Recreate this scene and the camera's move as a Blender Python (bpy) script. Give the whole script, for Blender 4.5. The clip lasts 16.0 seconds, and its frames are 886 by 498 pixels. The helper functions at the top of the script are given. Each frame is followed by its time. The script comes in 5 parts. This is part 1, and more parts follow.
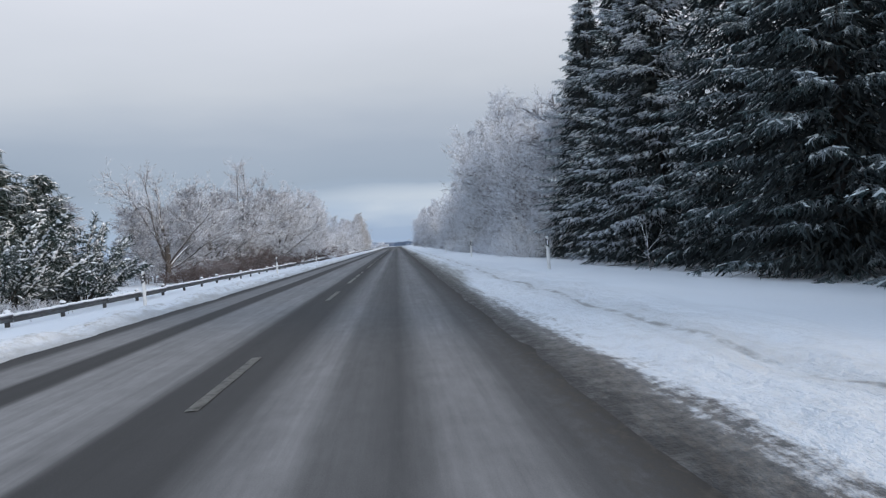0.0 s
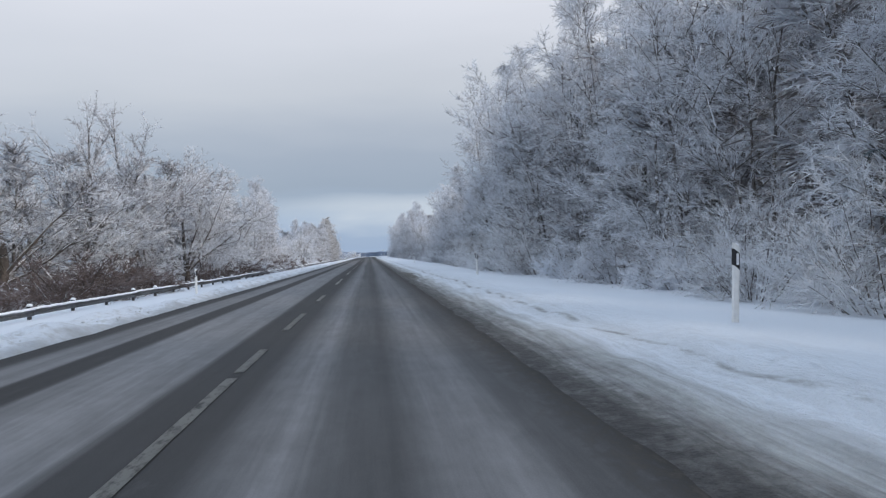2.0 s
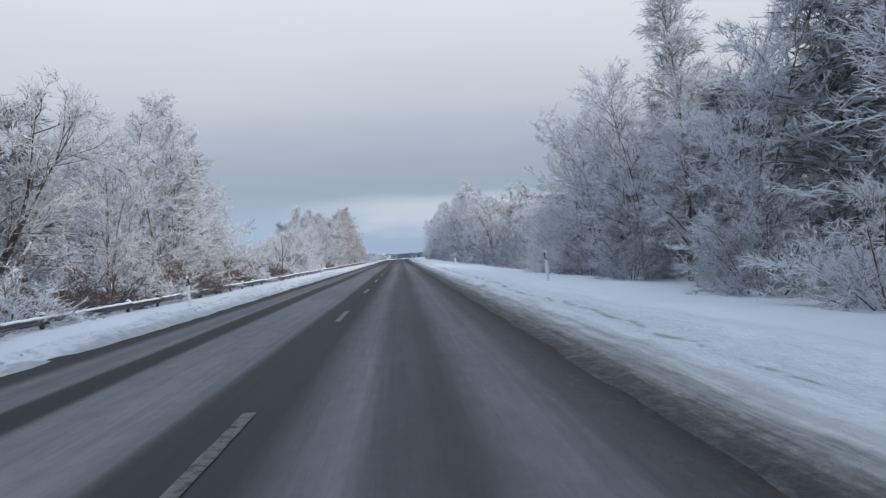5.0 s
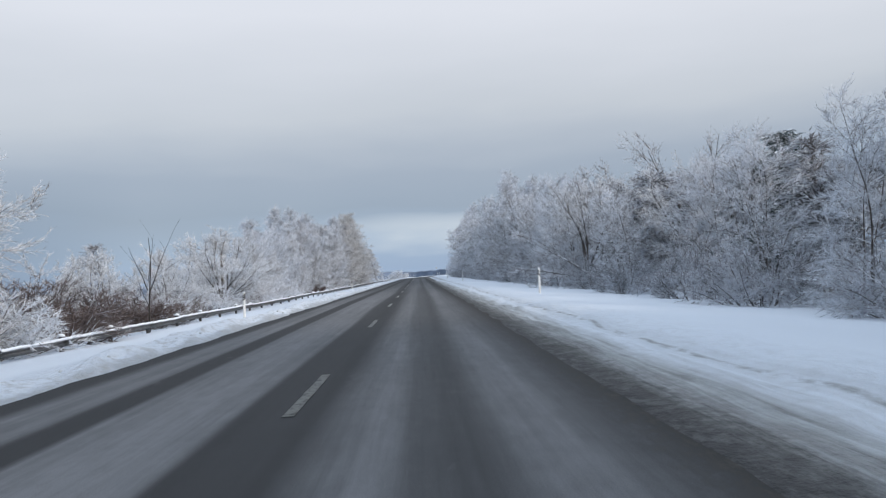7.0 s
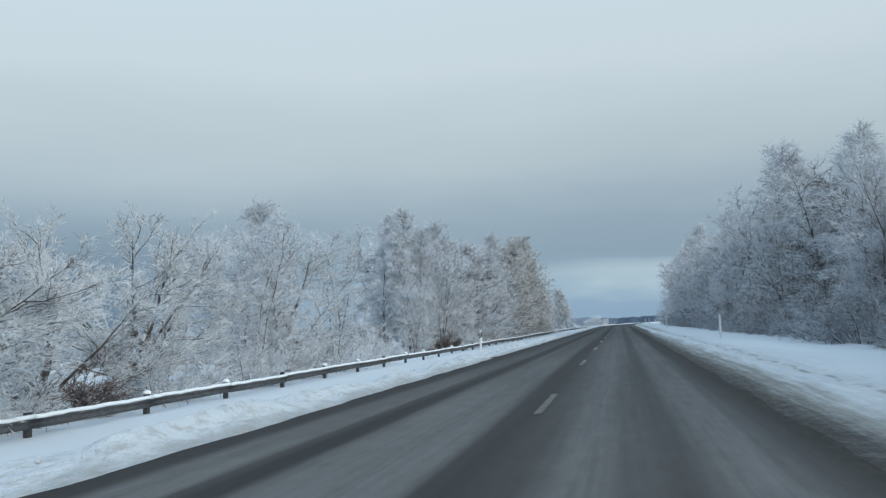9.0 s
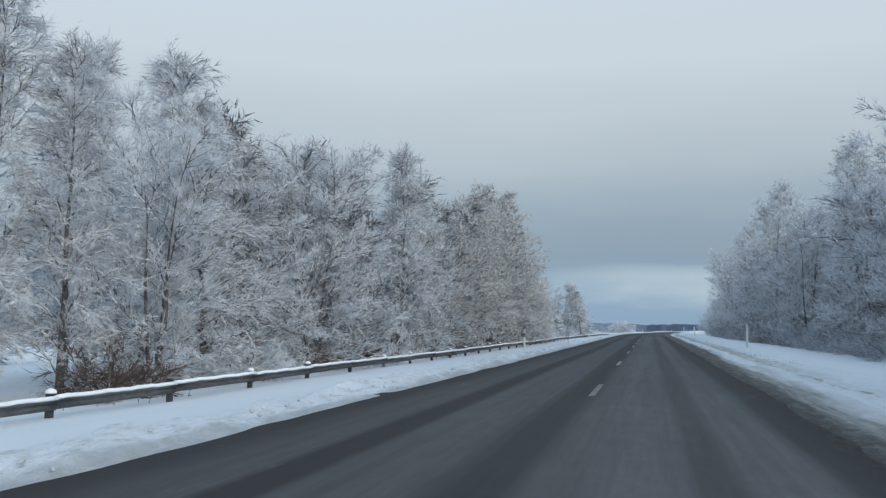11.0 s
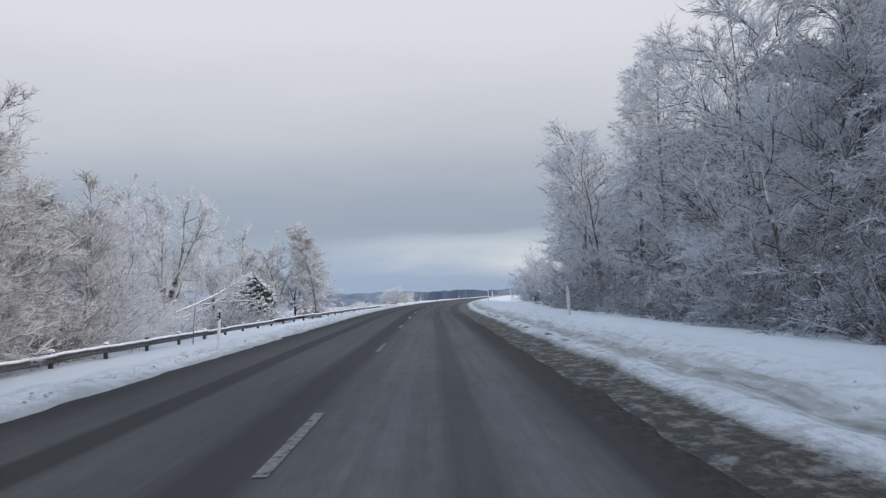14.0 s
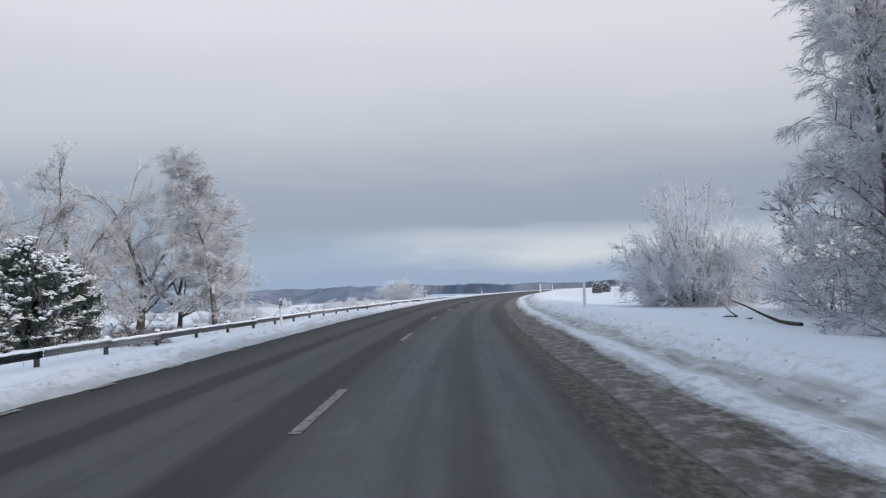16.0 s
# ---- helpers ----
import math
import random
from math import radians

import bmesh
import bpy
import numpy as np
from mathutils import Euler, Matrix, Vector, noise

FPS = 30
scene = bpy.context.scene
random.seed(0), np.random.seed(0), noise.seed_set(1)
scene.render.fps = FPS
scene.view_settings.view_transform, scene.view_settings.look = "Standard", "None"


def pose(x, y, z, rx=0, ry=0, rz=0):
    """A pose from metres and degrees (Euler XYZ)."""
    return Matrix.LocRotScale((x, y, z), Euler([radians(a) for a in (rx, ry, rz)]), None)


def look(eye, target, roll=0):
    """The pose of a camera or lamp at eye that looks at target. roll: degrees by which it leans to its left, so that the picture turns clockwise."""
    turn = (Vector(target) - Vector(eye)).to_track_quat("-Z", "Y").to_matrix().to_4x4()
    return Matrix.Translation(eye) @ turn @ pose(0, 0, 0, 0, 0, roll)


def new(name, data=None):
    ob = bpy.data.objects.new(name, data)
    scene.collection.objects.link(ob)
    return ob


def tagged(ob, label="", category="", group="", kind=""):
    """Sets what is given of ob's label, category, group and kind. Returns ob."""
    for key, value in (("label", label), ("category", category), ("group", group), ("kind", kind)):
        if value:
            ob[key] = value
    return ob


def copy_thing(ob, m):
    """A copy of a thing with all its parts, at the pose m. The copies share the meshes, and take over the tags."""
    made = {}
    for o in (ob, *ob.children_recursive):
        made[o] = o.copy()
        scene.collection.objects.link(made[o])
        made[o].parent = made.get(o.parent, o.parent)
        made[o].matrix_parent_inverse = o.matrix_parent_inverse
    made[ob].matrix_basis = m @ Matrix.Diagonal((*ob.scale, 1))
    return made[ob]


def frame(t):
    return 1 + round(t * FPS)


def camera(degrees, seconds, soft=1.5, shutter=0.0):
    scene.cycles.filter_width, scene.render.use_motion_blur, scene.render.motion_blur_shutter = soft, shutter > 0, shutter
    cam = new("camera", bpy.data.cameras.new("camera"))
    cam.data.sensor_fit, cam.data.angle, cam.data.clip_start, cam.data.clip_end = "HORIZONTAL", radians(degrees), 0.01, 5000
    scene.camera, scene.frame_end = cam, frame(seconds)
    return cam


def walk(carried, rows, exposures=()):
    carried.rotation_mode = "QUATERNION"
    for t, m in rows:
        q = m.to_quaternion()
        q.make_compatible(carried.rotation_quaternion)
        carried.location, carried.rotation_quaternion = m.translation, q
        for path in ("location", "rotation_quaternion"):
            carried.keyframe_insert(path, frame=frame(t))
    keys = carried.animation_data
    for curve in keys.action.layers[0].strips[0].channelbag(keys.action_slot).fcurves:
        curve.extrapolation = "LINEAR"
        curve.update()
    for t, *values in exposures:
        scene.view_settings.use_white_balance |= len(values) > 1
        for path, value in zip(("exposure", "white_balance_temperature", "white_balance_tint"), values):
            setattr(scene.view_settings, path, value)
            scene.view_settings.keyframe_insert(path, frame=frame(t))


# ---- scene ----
cam = camera(61.0, 16.0, soft=1.27)
PATH = [
    (0.0, (1.800, 0.000, 1.300), (2.408, 9.981, 1.200), -3.42),
    (0.5, (1.680, 11.082, 1.300), (2.373, 21.057, 1.367), -2.89),
    (1.0, (1.614, 22.163, 1.300), (2.573, 32.117, 1.309), -2.68),
    (1.5, (1.584, 33.245, 1.300), (2.685, 43.184, 1.238), -2.12),
    (2.0, (1.526, 44.327, 1.300), (2.504, 54.279, 1.340), -1.98),
    (2.5, (1.468, 55.409, 1.300), (2.243, 65.378, 1.396), -1.86),
    (3.0, (1.426, 66.490, 1.300), (2.176, 76.462, 1.329), -1.75),
    (3.5, (1.405, 77.572, 1.300), (2.139, 87.545, 1.266), -1.66),
    (4.0, (1.371, 88.654, 1.300), (2.014, 98.633, 1.314), -2.15),
    (6.5, (1.335, 144.062, 1.300), (1.797, 154.051, 1.464), -2.65),
    (7.0, (1.319, 155.144, 1.300), (1.655, 165.134, 1.611), -3.07),
    (7.5, (1.303, 166.226, 1.300), (1.319, 176.214, 1.779), -4.29),
    (8.0, (1.269, 177.308, 1.300), (0.269, 187.214, 2.235), -4.91),
    (10.5, (1.169, 232.733, 1.300), (-1.598, 242.290, 2.302), -0.19),
    (11.0, (1.079, 243.900, 1.300), (-1.556, 253.494, 2.309), 0.54),
    (11.5, (1.056, 255.100, 1.300), (-1.349, 264.760, 2.248), 0.24),
    (12.0, (1.036, 266.400, 1.300), (-0.565, 276.236, 2.127), -0.47),
    (12.5, (1.055, 277.800, 1.300), (0.338, 287.749, 2.011), -0.34),
    (13.0, (1.159, 289.300, 1.300), (1.003, 299.278, 1.949), -0.62),
    (13.5, (1.261, 300.900, 1.300), (1.348, 310.879, 1.942), -1.93),
    (14.0, (1.303, 312.800, 1.300), (1.472, 322.781, 1.893), -1.96),
    (14.5, (1.321, 324.700, 1.300), (1.624, 334.684, 1.779), -2.01),
    (15.0, (1.337, 336.600, 1.300), (1.649, 346.585, 1.749), -1.83),
    (15.5, (1.375, 348.200, 1.300), (1.485, 358.184, 1.849), -1.88),
    (16.0, (1.464, 359.500, 1.300), (1.434, 369.487, 1.815), -1.36),
]
EXPOSURES = [
    (0.0, -0.06, 6310, 9), (4.0, -0.07, 6310, 9), (6.5, -0.07, 6310, 8), (7.5, -0.1, 6320, 6), (8.1, -0.22, 6000, -2),
    (10.4, -0.3, 5900, -4), (11.2, -0.3, 6050, 2), (12.0, -0.33, 6280, 8), (13.0, -0.21, 6480, 10), (14.5, -0.16, 6480, 10), (16.0, -0.16, 6430, 10),
]

walk(cam, [(t, look(eye, target, roll)) for t, eye, target, roll in PATH], EXPOSURES)

SUN_HEIGHT, SUN_TURN, SUN_STRENGTH = 23.0, 126.0, 2.1
SKY_STRENGTH = 1.5
SKY_STOPS = ((0.045, (0.24, 0.31, 0.43)), (0.075, (0.26, 0.33, 0.44)), (0.125, (0.238, 0.28, 0.348)), (0.17, (0.272, 0.307, 0.368)), (0.24, (0.42, 0.436, 0.47)), (0.36, (0.555, 0.558, 0.595)), (0.50, (0.57, 0.595, 0.645)), (0.75, (0.52, 0.60, 0.72)))

# ---------------------------------------------------------------- sky and sun
sky = bpy.data.worlds.new("winter_sky")
scene.world = sky
sky.use_nodes = True
nt = sky.node_tree
nt.nodes.clear()
N = nt.nodes.new
out = N("ShaderNodeOutputWorld")
bg = N("ShaderNodeBackground")
coord = N("ShaderNodeTexCoord")
split = N("ShaderNodeSeparateXYZ")
nt.links.new(coord.outputs["Generated"], split.inputs[0])
# streaky cloud noise, flattened towards the horizon
stretch = N("ShaderNodeMapping")
stretch.inputs["Scale"].default_value = (1.6, 1.6, 7.0)
cloud = N("ShaderNodeTexNoise")
cloud.inputs["Scale"].default_value = 1.7
cloud.inputs["Detail"].default_value = 5.0
cloud.inputs["Roughness"].default_value = 0.5
nt.links.new(coord.outputs["Generated"], stretch.inputs[0])
nt.links.new(stretch.outputs[0], cloud.inputs["Vector"])
wob = N("ShaderNodeMath")
wob.operation = "MULTIPLY_ADD"
wob.inputs[1].default_value = 0.07
nt.links.new(cloud.outputs["Fac"], wob.inputs[0])
nt.links.new(split.outputs["Z"], wob.inputs[2])
ramp = N("ShaderNodeValToRGB")
el = ramp.color_ramp.elements
el[0].position, el[0].color = 0.0, (0.33, 0.42, 0.56, 1)
el[1].position, el[1].color = 1.0, (0.48, 0.59, 0.74, 1)
for p, c in SKY_STOPS:
    e = el.new(p)
    e.color = (*c, 1)
nt.links.new(wob.outputs[0], ramp.inputs[0])
air = N("ShaderNodeTexSky")
air.sky_type = "NISHITA"
air.sun_disc = False
air.sun_elevation = radians(SUN_HEIGHT)
air.sun_rotation = radians(SUN_TURN)
thin = N("ShaderNodeVectorMath")
thin.operation = "SCALE"
thin.inputs["Scale"].default_value = 0.08
nt.links.new(air.outputs[0], thin.inputs[0])
mix = N("ShaderNodeMixRGB")
mix.inputs[0].default_value = 0.93
nt.links.new(thin.outputs[0], mix.inputs[1])
nt.links.new(ramp.outputs[0], mix.inputs[2])
# the low cloud is dark blue, with a pale break ahead and to the right
def span(socket, a, b, c, d):
    r = N("ShaderNodeMapRange")
    for key, value in (("From Min", a), ("From Max", b), ("To Min", c), ("To Max", d)):
        r.inputs[key].default_value = value
    nt.links.new(socket, r.inputs["Value"])
    return r.outputs[0]


def times(a, b):
    r = N("ShaderNodeMath")
    r.operation = "MULTIPLY"
    nt.links.new(a, r.inputs[0]), nt.links.new(b, r.inputs[1])
    return r.outputs[0]


west = times(span(split.outputs["X"], -0.34, -0.60, 0.0, 1.0), span(split.outputs["Z"], 0.15, 0.05, 0.0, 1.0))
heavy = N("ShaderNodeMixRGB")
heavy.inputs[2].default_value = (0.125, 0.162, 0.225, 1)
nt.links.new(times(west, span(split.outputs["Y"], -0.1, 0.3, 0.0, 0.85)), heavy.inputs[0])
nt.links.new(mix.outputs[0], heavy.inputs[1])
gap = times(times(span(split.outputs["X"], -0.16, -0.02, 0.0, 1.0), span(wob.outputs[0], 0.056, 0.075, 0.0, 1.0)), times(span(wob.outputs[0], 0.115, 0.092, 0.0, 1.0), span(cloud.outputs["Fac"], 0.30, 0.52, 0.3, 1.0)))
fin = N("ShaderNodeMixRGB")
fin.inputs[2].default_value = (0.47, 0.50, 0.53, 1)
nt.links.new(gap, fin.inputs[0])
nt.links.new(heavy.outputs[0], fin.inputs[1])
nt.links.new(fin.outputs[0], bg.inputs["Color"])
bg.inputs["Strength"].default_value = SKY_STRENGTH
nt.links.new(bg.outputs[0], out.inputs[0])

sun = new("sun", bpy.data.lights.new("sun", "SUN"))
sun.data.energy, sun.data.angle, sun.data.color = SUN_STRENGTH, radians(14), (1.0, 0.84, 0.68)
away = Vector((math.sin(radians(SUN_TURN)) * math.cos(radians(SUN_HEIGHT)), math.cos(radians(SUN_TURN)) * math.cos(radians(SUN_HEIGHT)), math.sin(radians(SUN_HEIGHT))))
sun.matrix_world = look(away * 100, (0, 0, 0))


# ---------------------------------------------------------------- materials
class Nodes:
    """A small builder for node materials."""

    def __init__(self, name, rough=0.8):
        self.m = bpy.data.materials.new(name)
        self.m.use_nodes = True
        self.t = self.m.node_tree
        self.b = self.t.nodes["Principled BSDF"]
        self.b.inputs["Roughness"].default_value = rough

    def n(self, kind, **values):
        node = self.t.nodes.new("ShaderNode" + kind)
        for k, v in values.items():
            node.inputs[k.replace("_", " ")].default_value = v
        return node

    def link(self, a, b):
        self.t.links.new(a, b)

    def noise(self, scale, detail=4.0, rough=0.55, vector=None, stretch=None):
        t = self.n("TexNoise", Scale=scale, Detail=detail, Roughness=rough)
        if vector is None:
            vector = self.n("TexCoord").outputs["Object"]
        if stretch:
            mp = self.n("Mapping", Scale=stretch)
            self.link(vector, mp.inputs[0])
            vector = mp.outputs[0]
        self.link(vector, t.inputs["Vector"])
        return t.outputs["Fac"]

    def range(self, value, a, b, c=0.0, d=1.0):
        r = self.n("MapRange", From_Min=a, From_Max=b, To_Min=c, To_Max=d)
        self.link(value, r.inputs["Value"])
        return r.outputs[0]

    def math(self, op, a, b):
        r = self.t.nodes.new("ShaderNodeMath")
        r.operation = op
        for i, v in enumerate((a, b)):
            if isinstance(v, (int, float)):
                r.inputs[i].default_value = v
            else:
                self.link(v, r.inputs[i])
        return r.outputs[0]

    def mix(self, fac, a, b):
        r = self.t.nodes.new("ShaderNodeMixRGB")
        for i, v in enumerate((fac, a, b)):
            if isinstance(v, (int, float)):
                r.inputs[i].default_value = v
            elif isinstance(v, tuple):
                r.inputs[i].default_value = (*v, 1)
            else:
                self.link(v, r.inputs[i])
        return r.outputs[0]

    def ramp(self, value, stops):
        r = self.t.nodes.new("ShaderNodeValToRGB")
        e = r.color_ramp.elements
        e[0].position, e[0].color = stops[0][0], (*stops[0][1], 1)
        e[1].position, e[1].color = stops[-1][0], (*stops[-1][1], 1)
        for p, c in stops[1:-1]:
            e.new(p).color = (*c, 1)
        self.link(value, r.inputs[0])
        return r.outputs[0]

    def colour(self, c):
        if isinstance(c, tuple):
            self.b.inputs["Base Color"].default_value = (*c, 1)
        else:
            self.link(c, self.b.inputs["Base Color"])

    def bump(self, height, strength, distance):
        bp = self.n("Bump", Strength=strength, Distance=distance)
        self.link(height, bp.inputs["Height"])
        self.link(bp.outputs[0], self.b.inputs["Normal"])

    def up(self):
        s = self.n("SeparateXYZ")
        self.link(self.n("NewGeometry").outputs["Normal"], s.inputs[0])
        return s.outputs["Z"]

    def island(self):
        return self.n("NewGeometry").outputs["Random Per Island"]

    def one(self):
        return self.n("ObjectInfo").outputs["Random"]

    def lanes(self):
        """u: metres across the road, v: metres along it."""
        s = self.n("SeparateXYZ")
        self.link(self.n("UVMap").outputs[0], s.inputs[0])
        return s.outputs["X"], s.outputs["Y"]


def grey(v):
    return (v * 1.0, v, v * 1.03)


def asphalt_material():
    k = Nodes("asphalt", 0.6)
    u, v = k.lanes()
    uv = k.n("UVMap").outputs[0]
    drift = k.noise(1.0, 3, 0.5, uv, (0.25, 0.02, 1))
    streak = k.noise(1.0, 5, 0.6, uv, (3.0, 0.035, 1))
    patch = k.noise(1.0, 4, 0.55, uv, (0.8, 0.14, 1))
    grain = k.noise(90.0, 2, 0.6, uv)
    shift = k.math("ADD", u, k.range(drift, 0.3, 0.7, -0.10, 0.10))
    shift = k.math("ADD", shift, k.range(streak, 0.3, 0.7, -0.05, 0.05))
    pos = k.range(shift, -4.0, 4.0)
    
    def bands(rows):
        return k.ramp(pos, [((m + 4.0) / 8.0, (q,) * 3) for m, q in rows])

    first = bands(((-3.95, 0.0), (-3.35, 0.08), (-3.12, 0.8), (-2.55, 0.9), (-2.42, 0.05), (-2.0, 0.05), (-1.88, 0.9), (-1.0, 1.0), (-0.62, 0.85), (-0.48, 0.1), (0.3, 0.1), (0.6, 0.6), (0.9, 0.9), (1.2, 0.42), (1.7, 0.25), (2.0, 0.75), (2.35, 0.85), (2.75, 0.34), (3.4, 0.28), (3.9, 0.05)))
    second = bands(((-3.95, 0.0), (-3.4, 0.08), (-2.9, 0.38), (-2.36, 0.5), (-2.24, 0.06), (-1.88, 0.05), (-1.74, 0.58), (-0.75, 0.62), (-0.52, 0.14), (-0.12, 0.16), (0.12, 0.62), (0.7, 0.9), (1.3, 0.8), (1.46, 0.45), (1.72, 0.48), (1.9, 0.9), (2.45, 0.85), (2.75, 0.18), (3.9, 0.02)))
    dryness = k.mix(k.range(v, 195.0, 235.0), first, second)
    dryness = k.math("MULTIPLY", dryness, k.range(patch, 0.2, 0.75, 0.75, 1.12))
    fine = k.noise(1.0, 5, 0.65, uv, (14.0, 0.5, 1))
    mottle = k.noise(1.0, 6, 0.7, uv, (3.5, 1.6, 1))
    dryness = k.math("MULTIPLY", dryness, k.range(fine, 0.3, 0.7, 0.84, 1.12))
    dryness = k.math("MULTIPLY", dryness, k.range(mottle, 0.3, 0.7, 0.82, 1.14))
    # wetter further on; past 346 m also darkened for weaker reflection up close
    dryness = k.math("MULTIPLY", dryness, k.math("ADD", k.range(v, 190.0, 250.0, 1.0, 0.70), k.math("ADD", k.range(v, 295.0, 340.0, 0.0, 0.1), k.range(v, 346.0, 362.0, 0.0, -0.22))))
    light = k.mix(k.range(grain, 0.3, 0.7), grey(0.165), grey(0.235))
    light = k.mix(k.range(v, 80.0, 170.0, 0.45, 0.05), light, grey(0.30))
    dark = k.mix(k.range(grain, 0.3, 0.7), grey(0.032), grey(0.050))
    c = k.mix(dryness, dark, light)
    c = k.mix(k.range(streak, 0.45, 0.75, 0.0, 0.30), c, grey(0.025))
    swept_grit = k.noise(1.0, 6, 0.75, uv, (9.0, 4.0, 1))
    lie = k.math("ADD", u, k.math("ADD", k.range(swept_grit, 0.3, 0.7, -0.25, 0.25), k.range(v, 300.0, 345.0, 0.0, 0.2)))
    c = k.mix(k.range(lie, 2.85, 3.25, 0.0, 0.9), c, k.mix(k.range(swept_grit, 0.36, 0.68), grey(0.018), k.mix(k.range(v, 342.0, 366.0), (0.085, 0.078, 0.07), (0.19, 0.175, 0.15))))
    crack = k.noise(1.0, 6, 0.7, uv, (1.5, 0.5, 1))
    c = k.mix(k.range(crack, 0.62, 0.75, 0.0, 0.3), c, grey(0.19))
    k.colour(c)
    k.link(k.range(dryness, 0.0, 1.0, 0.7, 0.9), k.b.inputs["Roughness"])
    k.b.inputs["Specular IOR Level"].default_value = 0.06
    k.bump(grain, 0.5, 0.004)
    return k.m


def paint_material():
    k = Nodes("road_paint", 0.6)
    wear = k.noise(9.0, 5, 0.7)
    place = k.n("SeparateXYZ")
    k.link(k.n("NewGeometry").outputs["Position"], place.inputs[0])
    # the older paint at the start is thin and grey
    full = k.mix(k.range(place.outputs["Y"], 150.0, 235.0), (0.33, 0.325, 0.30), (0.52, 0.52, 0.49))
    c = k.mix(k.range(wear, 0.36, 0.52), grey(0.06), full)
    k.colour(k.mix(k.range(k.one(), 0.3, 1, 0.0, 0.3), c, grey(0.11)))
    return k.m


def snow_ground_material():
    k = Nodes("roadside_snow", 0.75)
    u, v = k.lanes()
    uv = k.n("UVMap").outputs[0]
    lumps = k.noise(1.0, 6, 0.65, uv, (2.2, 0.9, 1))
    track = k.noise(1.0, 5, 0.6, uv, (5.0, 0.22, 1))
    big = k.noise(1.0, 3, 0.5, uv, (0.12, 0.05, 1))
    fine = k.noise(14.0, 4, 0.7, uv)
    snow = k.mix(k.range(fine, 0.3, 0.7), (0.62, 0.665, 0.735), (0.71, 0.75, 0.81))
    snow = k.mix(k.range(big, 0.35, 0.65), snow, (0.73, 0.77, 0.83))
    slush = k.mix(k.range(track, 0.3, 0.7), (0.25, 0.255, 0.25), (0.52, 0.54, 0.55))
    slush = k.mix(k.range(k.noise(1.0, 5, 0.65, uv, (3.2, 1.8, 1)), 0.36, 0.58, 0.5, 0.0), slush, (0.17, 0.165, 0.155))
    # trodden in with grit next to the asphalt
    streaks = k.noise(1.0, 6, 0.7, uv, (8.0, 0.35, 1))
    worn = k.math("ADD", u, k.range(streaks, 0.3, 0.7, -0.4, 0.4))
    soil = k.mix(k.range(k.noise(1.0, 6, 0.75, uv, (9.0, 3.0, 1)), 0.4, 0.62), (0.035, 0.034, 0.033), (0.19, 0.18, 0.165))
    soil = k.mix(k.range(worn, 3.75, 3.35, 0.0, 0.9), soil, (0.03, 0.029, 0.029))
    slush = k.mix(k.range(worn, 4.15, 3.45, 0.0, 0.95), slush, soil)
    clump = k.noise(1.0, 6, 0.75, uv, (10.0, 6.0, 1))
    broad = k.noise(1.0, 3, 0.5, uv, (1.6, 0.7, 1))
    grit = k.mix(k.range(clump, 0.34, 0.62), (0.013, 0.012, 0.011), (0.070, 0.057, 0.045))
    grit = k.mix(k.range(k.noise(1.0, 4, 0.8, uv, (26.0, 15.0, 1)), 0.56, 0.70, 0.0, 0.5), grit, (0.15, 0.135, 0.115))
    grit = k.mix(k.math("MULTIPLY", k.range(k.math("ADD", k.math("MULTIPLY", clump, 0.6), k.math("MULTIPLY", track, 0.4)), 0.42, 0.60), k.math("MAXIMUM", k.range(v, 354.0, 374.0, 0.0, 0.5), k.range(v, 250.0, 225.0, 0.0, 0.25))), grit, (0.24, 0.225, 0.20))
    grit = k.mix(k.range(broad, 0.58, 0.78, 0.0, 0.12), grit, (0.18, 0.17, 0.16))
    # right verge: grit, then slush, then clean snow
    here = k.range(u, 0.0, 1.0)
    edge = k.math("ADD", u, k.range(track, 0.25, 0.75, -0.22, 0.22))
    edge = k.math("ADD", edge, k.range(big, 0.3, 0.7, -0.12, 0.12))
    bare = k.math("MAXIMUM", k.range(v, 262.0, 282.0, 0.25, 1.0), k.range(v, 22.0, 8.0, 0.25, 0.85))
    bare = k.math("MAXIMUM", bare, k.math("MULTIPLY", k.range(v, 78.0, 84.0), k.range(v, 100.0, 92.0)))
    late = k.range(v, 262.0, 285.0)
    inner = k.math("SUBTRACT", k.math("ADD", edge, k.range(lumps, 0.3, 0.7, -0.15, 0.15)), k.math("MULTIPLY", bare, 0.45))
    inner = k.math("ADD", inner, k.range(v, 24.0, 12.0, 0.0, 0.12))
    inner = k.math("ADD", inner, k.range(clump, 0.3, 0.7, -0.2, 0.2))
    base = k.math("SUBTRACT", u, k.math("MULTIPLY", bare, 0.45))
    inner = k.math("ADD", base, k.math("MULTIPLY", k.math("SUBTRACT", inner, base), k.range(late, 0.0, 1.0, 1.0, 0.45)))
    inner = k.math("SUBTRACT", inner, k.math("MULTIPLY", late, 0.12))
    grit_r = k.math("MULTIPLY", k.math("MULTIPLY", k.range(inner, 3.75, 3.45), here), k.range(k.math("ADD", lumps, k.math("MULTIPLY", bare, 0.2)), 0.30, 0.50, 0.96, 1.0))
    grit_r = k.math("MULTIPLY", grit_r, k.range(bare, 0.25, 1.0, 0.35, 1.0))
    outer = k.math("ADD", edge, k.math("MULTIPLY", late, 0.42))
    outer = k.math("ADD", outer, k.range(v, 30.0, 16.0, 0.0, 0.85))
    slush_r = k.math("MULTIPLY", k.range(outer, 4.6, 4.05), here)
